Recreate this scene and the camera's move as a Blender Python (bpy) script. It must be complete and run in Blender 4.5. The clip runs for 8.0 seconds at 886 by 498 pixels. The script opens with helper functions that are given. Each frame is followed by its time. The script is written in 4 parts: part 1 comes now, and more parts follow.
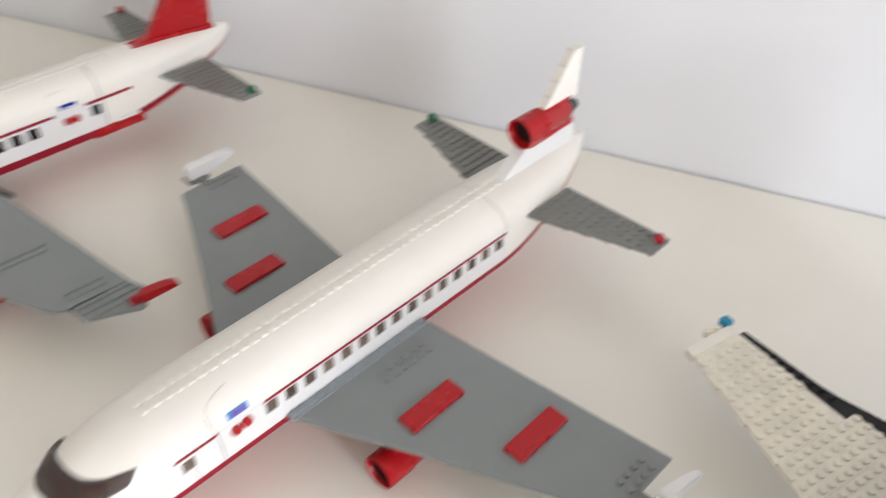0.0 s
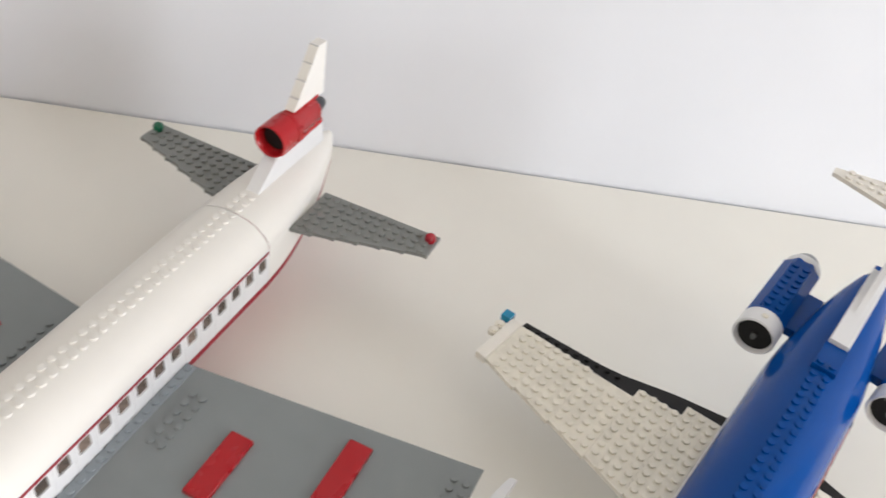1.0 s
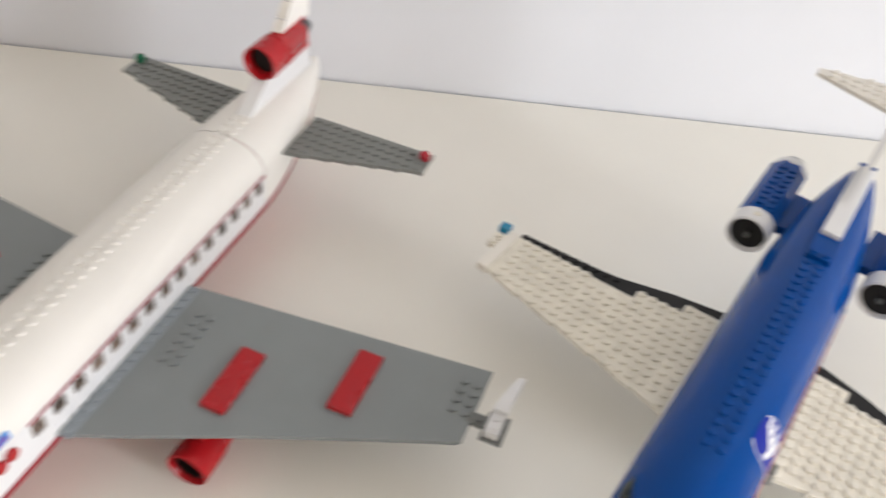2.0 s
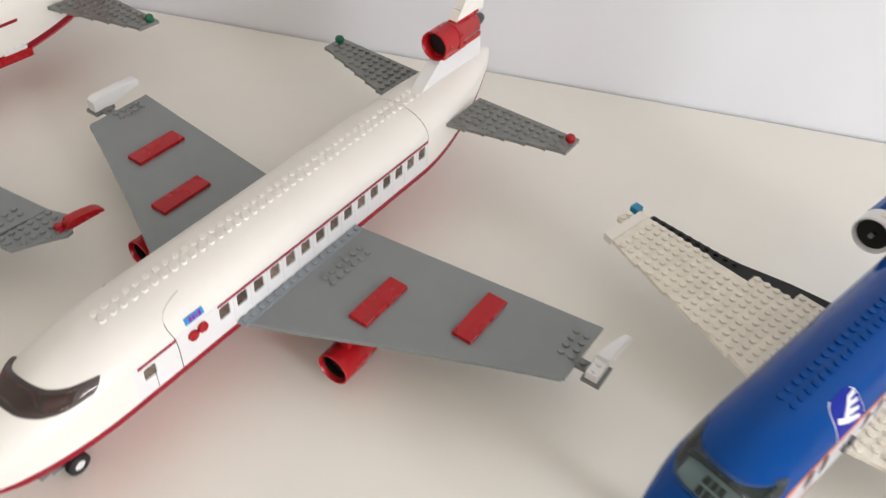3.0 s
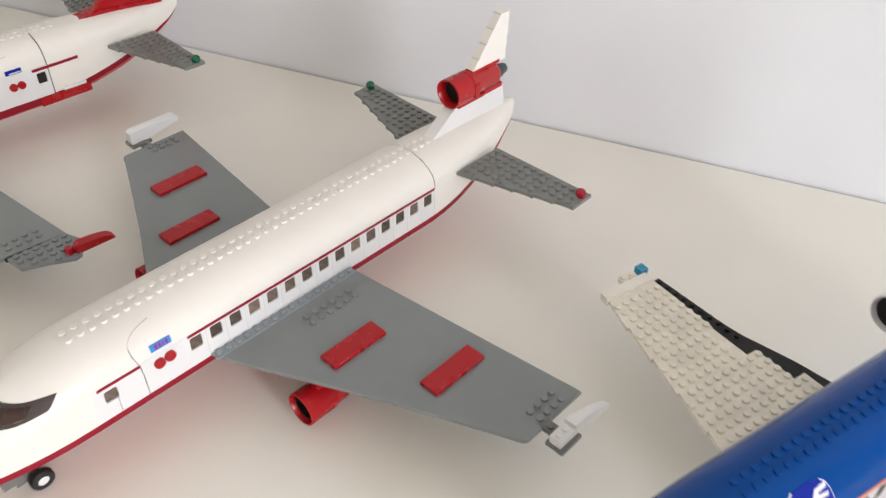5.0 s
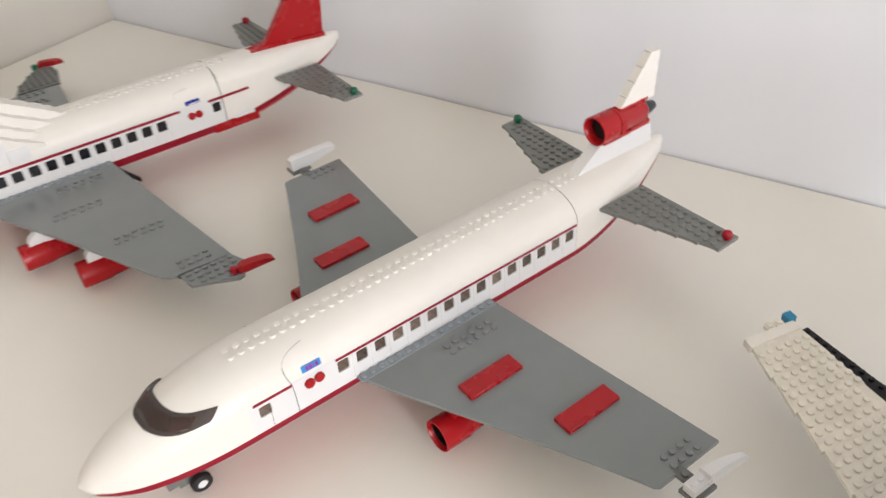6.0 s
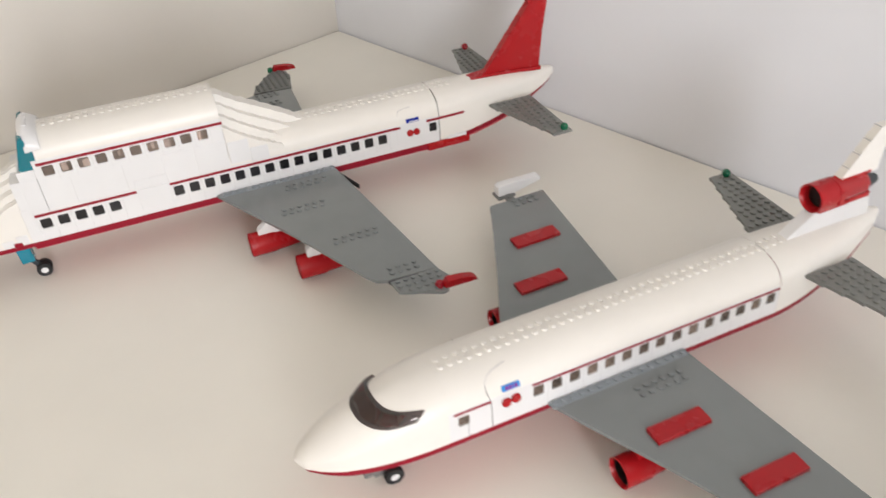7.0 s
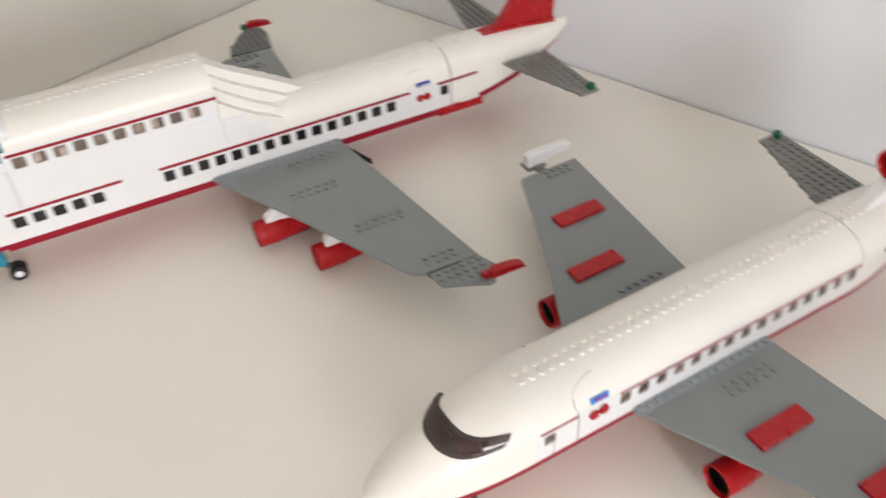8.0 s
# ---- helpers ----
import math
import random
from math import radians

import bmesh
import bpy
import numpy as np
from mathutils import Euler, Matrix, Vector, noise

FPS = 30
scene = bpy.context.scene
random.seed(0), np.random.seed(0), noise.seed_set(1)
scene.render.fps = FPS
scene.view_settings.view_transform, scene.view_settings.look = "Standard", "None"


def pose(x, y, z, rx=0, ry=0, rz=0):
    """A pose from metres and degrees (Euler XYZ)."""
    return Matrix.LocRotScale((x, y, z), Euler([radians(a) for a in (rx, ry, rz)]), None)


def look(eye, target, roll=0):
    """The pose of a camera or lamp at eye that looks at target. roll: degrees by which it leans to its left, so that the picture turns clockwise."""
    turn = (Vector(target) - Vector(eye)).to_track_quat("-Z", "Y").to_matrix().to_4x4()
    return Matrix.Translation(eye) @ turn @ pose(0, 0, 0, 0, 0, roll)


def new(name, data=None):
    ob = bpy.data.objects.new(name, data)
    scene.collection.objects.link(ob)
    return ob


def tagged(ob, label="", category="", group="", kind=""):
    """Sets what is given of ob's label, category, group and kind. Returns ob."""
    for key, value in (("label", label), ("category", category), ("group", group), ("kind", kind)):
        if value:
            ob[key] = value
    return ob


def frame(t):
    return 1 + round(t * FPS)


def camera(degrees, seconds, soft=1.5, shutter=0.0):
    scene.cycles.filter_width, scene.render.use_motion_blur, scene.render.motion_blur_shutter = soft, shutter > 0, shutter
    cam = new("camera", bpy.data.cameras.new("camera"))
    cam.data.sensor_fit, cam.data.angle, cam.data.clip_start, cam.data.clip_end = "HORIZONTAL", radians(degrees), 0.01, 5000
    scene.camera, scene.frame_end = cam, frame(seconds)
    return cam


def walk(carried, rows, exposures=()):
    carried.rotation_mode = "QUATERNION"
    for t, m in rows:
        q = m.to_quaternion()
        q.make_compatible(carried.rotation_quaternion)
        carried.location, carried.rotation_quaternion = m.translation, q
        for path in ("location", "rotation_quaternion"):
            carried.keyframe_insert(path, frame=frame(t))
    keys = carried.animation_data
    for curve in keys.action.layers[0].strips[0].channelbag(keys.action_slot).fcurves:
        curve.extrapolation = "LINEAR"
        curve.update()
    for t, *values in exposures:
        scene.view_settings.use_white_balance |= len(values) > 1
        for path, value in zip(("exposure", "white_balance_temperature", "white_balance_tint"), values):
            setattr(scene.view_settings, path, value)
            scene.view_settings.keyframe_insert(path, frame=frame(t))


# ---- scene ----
cam = camera(56.03, 8.0, soft=1.35, shutter=0.5)
PATH = [
    (0, (0.3496, -0.1690, 0.5012), (0.0351, 0.1563, 0.1071), 0.29),
    (0.3, (0.2911, -0.1704, 0.5002), (0.0556, 0.2190, 0.1092), 5.63),
    (0.5, (0.2783, -0.1710, 0.4944), (0.0727, 0.2323, 0.1007), 7.01),
    (0.8, (0.2797, -0.1506, 0.4891), (0.1201, 0.2667, 0.0887), 9.92),
    (1, (0.2848, -0.1443, 0.4864), (0.1434, 0.2862, 0.0931), 10.23),
    (1.2, (0.2874, -0.1300, 0.4916), (0.1614, 0.2959, 0.0881), 10.37),
    (1.5, (0.2863, -0.1404, 0.4803), (0.1893, 0.2942, 0.0780), 9.68),
    (1.8, (0.2839, -0.1593, 0.4605), (0.1966, 0.2703, 0.0509), 11.05),
    (2, (0.2775, -0.1760, 0.4612), (0.1674, 0.2480, 0.0513), 9.98),
    (2.2, (0.2738, -0.1950, 0.4620), (0.1127, 0.2142, 0.0538), 6.17),
    (3.3, (0.3886, -0.2562, 0.4968), (0.1459, 0.1106, 0.0887), 3.66),
    (3.5, (0.4182, -0.2701, 0.5060), (0.1606, 0.0985, 0.1087), 1.62),
    (3.8, (0.4556, -0.2886, 0.5175), (0.1778, 0.0705, 0.1253), 1.10),
    (4, (0.4720, -0.2983, 0.5194), (0.1838, 0.0592, 0.1332), 0.94),
    (4.2, (0.4708, -0.2846, 0.5214), (0.1713, 0.0671, 0.1385), 0.48),
    (5.3, (0.3913, -0.1591, 0.4687), (0.0770, 0.1736, 0.0807), 1.88),
    (5.5, (0.3852, -0.1621, 0.4686), (0.0581, 0.1582, 0.0808), 1.20),
    (5.8, (0.3933, -0.1783, 0.4884), (0.0341, 0.1093, 0.1032), -1.68),
    (6, (0.4158, -0.1760, 0.5005), (0.0333, 0.0930, 0.1245), -4.09),
    (6.2, (0.4334, -0.1807, 0.5131), (0.0373, 0.0671, 0.1367), -2.22),
    (6.5, (0.4517, -0.1941, 0.5200), (0.0297, 0.0211, 0.1518), -3.36),
    (6.8, (0.4296, -0.2139, 0.5285), (-0.0017, -0.0202, 0.1591), -2.91),
    (7, (0.4099, -0.2278, 0.5359), (-0.0325, -0.0439, 0.1747), -3.84),
    (7.2, (0.3815, -0.2400, 0.5400), (-0.0538, -0.0565, 0.1702), -3.08),
    (7.3, (0.3598, -0.2446, 0.5318), (-0.0608, -0.0595, 0.1460), -2.25),
    (7.4, (0.3448, -0.2522, 0.5299), (-0.0744, -0.0686, 0.1419), -2.21),
    (7.5, (0.3279, -0.2596, 0.5326), (-0.0937, -0.0802, 0.1453), -2.81),
    (7.6, (0.3116, -0.2637, 0.5317), (-0.1073, -0.0865, 0.1404), -2.93),
    (7.8, (0.2865, -0.2690, 0.5292), (-0.1254, -0.0828, 0.1347), -3.33),
    (8, (0.2857, -0.2730, 0.5257), (-0.1085, -0.0601, 0.1266), -2.89),
]
# stops, kelvin and tint: the film cools at first and warms towards its end
BALANCE = [(0, 0.00, 6470, 11), (0.5, 0.03, 6420, 11), (1, -0.04, 6460, 11), (1.5, -0.08, 6480, 11), (2.2, -0.08, 6580, 12), (3.5, -0.12, 6570, 12), (4.2, -0.12, 6570, 12), (5.5, -0.08, 6620, 12), (6.5, -0.10, 6680, 12), (8, -0.10, 6680, 12)]
walk(cam, [(t, look(eye, target, roll)) for t, eye, target, roll in PATH], BALANCE)

# ---- light ----
# The room: its back wall runs at 21.3 degrees; the desk top is z = 0.
CORNER = Vector((-0.882, 0.1475, 0.0))
ROOM = Matrix.Translation(CORNER) @ pose(0, 0, 0, 0, 0, 21.26)
ROOM_X, ROOM_Y, FLOOR_Z, CEIL_Z = 3.5, 3.2, -0.74, 1.85
world = bpy.data.worlds.new("sky")
scene.world = world
world.use_nodes = True
wn = world.node_tree
sky = wn.nodes.new("ShaderNodeTexSky")
sky.sky_type, sky.sun_disc, sky.sun_elevation, sky.sun_rotation = "NISHITA", False, radians(40), radians(200)
wn.nodes["Background"].inputs["Strength"].default_value = 0.12
wn.links.new(sky.outputs[0], wn.nodes["Background"].inputs["Color"])


def area_lamp(name, m, w, h, watts, colour):
    data = bpy.data.lights.new(name, "AREA")
    data.shape, data.size, data.size_y, data.energy, data.color = "RECTANGLE", w, h, watts, colour
    ob = new(name, data)
    ob.matrix_world = m
    return ob


# daylight through the tall window in the wall beyond the desk's far end
WIN_Y0, WIN_Y1, WIN_Z0, WIN_Z1 = -2.36, -1.58, -0.10, 1.62
area_lamp("window_daylight", ROOM @ pose(ROOM_X - 0.02, (WIN_Y0 + WIN_Y1) / 2, (WIN_Z0 + WIN_Z1) / 2, 0, 90, 0), WIN_Z1 - WIN_Z0, WIN_Y1 - WIN_Y0, 89, (0.948, 0.976, 1.025))

# ---- materials ----


def material(name, colour, rough=0.3, metal=0.0, spread=0.06, scale=60.0, bump=0.02, bump_scale=400.0, coat=0.0, transmission=0.0, ior=1.5, gloss=0.5, vary=0.0):
    mat = bpy.data.materials.new(name)
    mat.use_nodes = True
    nt = mat.node_tree
    b = nt.nodes["Principled BSDF"]
    b.inputs["Roughness"].default_value, b.inputs["Metallic"].default_value = rough, metal
    b.inputs["Coat Weight"].default_value, b.inputs["IOR"].default_value = coat, ior
    b.inputs["Transmission Weight"].default_value = transmission
    b.inputs["Specular IOR Level"].default_value = gloss
    co = nt.nodes.new("ShaderNodeTexCoord")
    n1, n2 = nt.nodes.new("ShaderNodeTexNoise"), nt.nodes.new("ShaderNodeTexNoise")
    n1.inputs["Scale"].default_value, n2.inputs["Scale"].default_value = scale * 0.12, scale
    n1.inputs["Detail"].default_value, n2.inputs["Detail"].default_value = 3, 4
    mix = nt.nodes.new("ShaderNodeMath")
    mix.operation = "ADD"
    ramp = nt.nodes.new("ShaderNodeMapRange")
    ramp.inputs["From Min"].default_value, ramp.inputs["From Max"].default_value = 0.6, 1.4
    ramp.inputs["To Min"].default_value, ramp.inputs["To Max"].default_value = 1 - spread, 1 + spread
    hsv = nt.nodes.new("ShaderNodeHueSaturation")
    hsv.inputs["Color"].default_value = (*colour, 1)
    for n in (n1, n2):
        nt.links.new(co.outputs["Object"], n.inputs["Vector"])
    nt.links.new(n1.outputs[0], mix.inputs[0])
    nt.links.new(n2.outputs[0], mix.inputs[1])
    nt.links.new(mix.outputs[0], ramp.inputs["Value"])
    nt.links.new(ramp.outputs[0], hsv.inputs["Value"])
    tone = hsv
    if vary:
        info, rng, tone = nt.nodes.new("ShaderNodeObjectInfo"), nt.nodes.new("ShaderNodeMapRange"), nt.nodes.new("ShaderNodeHueSaturation")
        rng.inputs["To Min"].default_value, rng.inputs["To Max"].default_value = 1 - vary, 1 + vary
        nt.links.new(info.outputs["Random"], rng.inputs["Value"])
        nt.links.new(rng.outputs[0], tone.inputs["Value"])
        nt.links.new(hsv.outputs[0], tone.inputs["Color"])
    nt.links.new(tone.outputs[0], b.inputs["Base Color"])
    rr = nt.nodes.new("ShaderNodeMapRange")
    rr.inputs["To Min"].default_value, rr.inputs["To Max"].default_value = max(rough - 0.06, 0.02), min(rough + 0.08, 1)
    nt.links.new(n2.outputs[0], rr.inputs["Value"])
    nt.links.new(rr.outputs[0], b.inputs["Roughness"])
    if bump:
        n3 = nt.nodes.new("ShaderNodeTexNoise")
        n3.inputs["Scale"].default_value = bump_scale
        bp = nt.nodes.new("ShaderNodeBump")
        bp.inputs["Strength"].default_value, bp.inputs["Distance"].default_value = bump, 0.001
        nt.links.new(co.outputs["Object"], n3.inputs["Vector"])
        nt.links.new(n3.outputs[0], bp.inputs["Height"])
        nt.links.new(bp.outputs[0], b.inputs["Normal"])
    return mat


WHITE = material("white_plastic", (0.75, 0.75, 0.75), 0.30, spread=0.025, scale=40, gloss=0.35)
# roof white: the warm bounce from above is put into its colour
ROOFW = material("warm_lit_white_plastic", (0.80, 0.775, 0.725), 0.30, spread=0.03, scale=40, gloss=0.32)
CREAM = material("aged_white_plastic", (0.785, 0.745, 0.645), 0.26, spread=0.08, scale=70, gloss=0.45, vary=0.035)
GREY = material("grey_plastic", (0.215, 0.234, 0.236), 0.2, spread=0.05, scale=40)
BLUEGREY = material("light_bluish_grey_plastic", (0.255, 0.285, 0.305), 0.22, spread=0.04, scale=40)
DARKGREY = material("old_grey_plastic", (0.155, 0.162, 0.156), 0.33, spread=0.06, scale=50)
TAILGREY = material("tail_grey_plastic", (0.20, 0.207, 0.195), 0.3, spread=0.06, scale=50)
CHARCOAL = material("charcoal_plastic", (0.045, 0.052, 0.058), 0.42, gloss=0.3)
BLACK = material("black_plastic", (0.011, 0.010, 0.010), 0.45, gloss=0.25)
RUBBER = material("black_rubber", (0.015, 0.015, 0.016), 0.65, bump=0.1)
RED = material("red_plastic", (0.39, 0.009, 0.013), 0.26, spread=0.05, scale=40, gloss=0.35)
DARKRED = material("red_stripe_print", (0.27, 0.008, 0.02), 0.35, spread=0.05, gloss=0.25)
# keel red, brighter than the visible hull so it bounces red onto the desk
BOUNCERED = material("bounce_red_plastic", (0.62, 0.012, 0.02), 0.3, spread=0.05, scale=40)
CRIMSON = material("crimson_plastic", (0.27, 0.010, 0.024), 0.3, spread=0.05, scale=40, gloss=0.18)
AGED = material("aged_cream_plastic", (0.80, 0.765, 0.69), 0.34, spread=0.04, scale=50)
BLUE = material("blue_plastic", (0.0014, 0.057, 0.265), 0.08, spread=0.05, scale=40, bump=0.008, gloss=0.13)
NAVY = material("navy_print", (0.010, 0.024, 0.29), 0.3, gloss=0.12)
PRINT = material("white_print", (0.82, 0.82, 0.82), 0.3)
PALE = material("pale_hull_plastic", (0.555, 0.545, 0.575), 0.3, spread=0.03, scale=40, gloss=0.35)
ORANGE = material("orange_print", (0.72, 0.19, 0.05), 0.35)
MAROON = material("maroon_plastic", (0.10, 0.035, 0.03), 0.45, gloss=0.25)
RUST = material("rust_red_print", (0.36, 0.10, 0.075), 0.4)
TEAL = material("teal_glass", (0.005, 0.22, 0.28), 0.12, transmission=0.25)
TURQUOISE = material("turquoise_plastic", (0.006, 0.25, 0.36), 0.2, transmission=0.15)
AZURE = material("azure_plastic", (0.01, 0.26, 0.46), 0.2, transmission=0.15)
SKYBLUE = material("sky_blue_print", (0.03, 0.25, 0.62), 0.3)
INK = material("dark_ink_print", (0.22, 0.03, 0.28), 0.4)
GREEN = material("clear_green_plastic", (0.005, 0.15, 0.07), 0.12, transmission=0.2)
LIGHTRED = material("clear_red_plastic", (0.42, 0.006, 0.02), 0.12, transmission=0.2)
CABINGLASS = material("clear_brown_glass", (0.50, 0.40, 0.34), 0.08, spread=0.1, scale=120, transmission=0.85, bump=0, vary=0.25)
BROWNGLASS = material("brown_window_glass", (0.20, 0.15, 0.12), 0.12, spread=0.4, scale=220, transmission=0.35, vary=0.55)
DARKGLASS = material("dark_window_glass", (0.012, 0.011, 0.013), 0.08, vary=0.5)
SMOKEGLASS = material("smoked_windshield", (0.44, 0.29, 0.25), 0.03, spread=0.1, scale=120, transmission=0.93, ior=1.5, bump=0)
CLEARGLASS = material("grey_green_glass", (0.48, 0.68, 0.65), 0.04, transmission=0.97, ior=1.35, bump=0)
DESK = material("desk_white_laminate", (0.850, 0.829, 0.760), 0.42, spread=0.025, scale=14, bump=0.03, bump_scale=900)
PAINT = material("white_wall_paint", (0.772, 0.789, 0.828), 0.75, spread=0.03, scale=9, bump=0.06, bump_scale=260)
BEIGEPAINT = material("beige_wall_paint", (0.66, 0.63, 0.575), 0.75, spread=0.03, scale=9, bump=0.06, bump_scale=260)
# ceiling, floor and front wall are unseen; colours chosen for the light they bounce
CEILP = material("ceiling_paint", (0.86, 0.80, 0.715), 0.8, spread=0.02, scale=6, bump=0.1)
FLOORM = material("brown_floor", (0.22, 0.20, 0.175), 0.5, spread=0.3, scale=30, gloss=0.2)
CREAMPAINT = material("cream_wall_paint", (0.52, 0.45, 0.36), 0.8, spread=0.03, scale=9, bump=0.2, bump_scale=260)
JOINT = material("brick_joint", (0.58, 0.57, 0.56), 0.8)
GAP = material("dark_seam", (0.07, 0.068, 0.066), 0.8)

# ---- mesh tools (millimetres inside a thing) ----
MM = 0.001


def shape(name, bm, mat, smooth=40, scale=MM):
    bmesh.ops.remove_doubles(bm, verts=bm.verts, dist=1e-5)
    bmesh.ops.recalc_face_normals(bm, faces=bm.faces)
    bmesh.ops.scale(bm, vec=(scale, scale, scale), verts=bm.verts)
    lim = radians(smooth)
    for f in bm.faces:
        f.smooth = smooth > 0
    for e in bm.edges:
        if len(e.link_faces) == 2 and e.calc_face_angle(0) > lim:
            e.smooth = False
    me = bpy.data.meshes.new(name)
    bm.to_mesh(me)
    bm.free()
    me.materials.append(mat)
    return me


def part(name, bm, mat, parent, label="", smooth=40):
    ob = new(name, shape(name, bm, mat, smooth))
    ob.parent = parent
    return tagged(ob, label)


def piece(name, mesh, parent, m):
    ob = new(name, mesh)
    ob.parent = parent
    ob.matrix_local = m
    return ob


def thing(name, m, label, category, group=""):
    ob = new(name)
    ob.empty_display_size = 0.02
    ob.matrix_world = m
    return tagged(ob, label, category, group)


def box(bm, x0, x1, y0, y1, z0, z1, bevel=0.3):
    vs = [bm.verts.new((x, y, z)) for x in (x0, x1) for y in (y0, y1) for z in (z0, z1)]
    fs = [bm.faces.new([vs[i] for i in q]) for q in ((0, 1, 3, 2), (4, 6, 7, 5), (0, 4, 5, 1), (2, 3, 7, 6), (0, 2, 6, 4), (1, 5, 7, 3))]
    if bevel:
        es = list({e for f in fs for e in f.edges})
        bmesh.ops.bevel(bm, geom=es, offset=bevel, segments=1, affect="EDGES", profile=0.7)
    return bm


def cube(*a, bevel=0.3):
    return box(bmesh.new(), *a, bevel=bevel)


def prism(bm, outline, z0, z1, axis="z", bevel=0.3):
    """An outline in two axes, pushed along the third; z0 and z1 may be functions of the outline's point."""
    put = {"z": lambda a, b, c: (a, b, c), "x": lambda a, b, c: (c, a, b), "y": lambda a, b, c: (a, c, b)}[axis]
    h = lambda v, p: v(*p) if callable(v) else v
    low = [bm.verts.new(put(*p, h(z0, p))) for p in outline]
    top = [bm.verts.new(put(*p, h(z1, p))) for p in outline]
    fs = [bm.faces.new(low[::-1]), bm.faces.new(top)]
    n = len(outline)
    fs += [bm.faces.new((low[i], low[(i + 1) % n], top[(i + 1) % n], top[i])) for i in range(n)]
    if bevel:
        es = [e for e in fs[1].edges]
        bmesh.ops.bevel(bm, geom=es, offset=bevel, segments=1, affect="EDGES", profile=0.7)
    return bm


def slab(outline, z0, z1, axis="z", bevel=0.3):
    return prism(bmesh.new(), outline, z0, z1, axis, bevel)


def lathe(bm, profile, centre, axis="y", seg=24):
    """Rings of (along, radius) round an axis; closed where the radius is 0."""
    cx, cy, cz = centre
    rings = []
    for a, r in profile:
        ring = []
        for k in range(seg):
            w = 2 * math.pi * k / seg
            p, q = r * math.cos(w), r * math.sin(w)
            ring.append(bm.verts.new({"y": (cx + p, cy + a, cz + q), "z": (cx + p, cy + q, cz + a), "x": (cx + a, cy + p, cz + q)}[axis]))
        rings.append(ring)
    for r0, r1 in zip(rings, rings[1:]):
        for k in range(seg):
            bm.faces.new((r0[k], r0[(k + 1) % seg], r1[(k + 1) % seg], r1[k]))
    return bm


def studs(bm, spots, h=1.8, r=2.45, seg=12):
    """Round studs standing at (x, y, z)."""
    for x, y, z in spots:
        low = [bm.verts.new((x + r * math.cos(2 * math.pi * k / seg), y + r * math.sin(2 * math.pi * k / seg), z - 0.2)) for k in range(seg)]
        mid = [bm.verts.new((v.co.x, v.co.y, z + h - 0.25)) for v in low]
        top = [bm.verts.new((x + (v.co.x - x) * 0.9, y + (v.co.y - y) * 0.9, z + h)) for v in low]
        for k in range(seg):
            j = (k + 1) % seg
            bm.faces.new((low[k], low[j], mid[j], mid[k]))
            bm.faces.new((mid[k], mid[j], top[j], top[k]))
        bm.faces.new(top)
    return bm


def inside(x, y, outline):
    hit = False
    for (ax, ay), (bx, by) in zip(outline, outline[1:] + outline[:1]):
        if (ay > y) != (by > y) and x < (bx - ax) * (y - ay) / (by - ay) + ax:
            hit = not hit
    return hit


def stud_grid(outline, ox, oy, margin=2.6, pitch=8.0):
    """The spots of a stud grid through (ox, oy) whose studs lie within an outline."""
    xs, ys = [p[0] for p in outline], [p[1] for p in outline]
    spots = []
    for i in range(math.floor((min(xs) - ox) / pitch), math.ceil((max(xs) - ox) / pitch) + 1):
        for j in range(math.floor((min(ys) - oy) / pitch), math.ceil((max(ys) - oy) / pitch) + 1):
            x, y = ox + i * pitch, oy + j * pitch
            if all(inside(x + dx * margin, y + dy * margin, outline) for dx, dy in ((1, 0), (-1, 0), (0, 1), (0, -1))):
                spots.append((x, y))
    return spots


def mirrored(outline):
    return [(-x, y) for x, y in outline][::-1]


# ---- fuselage shell ----


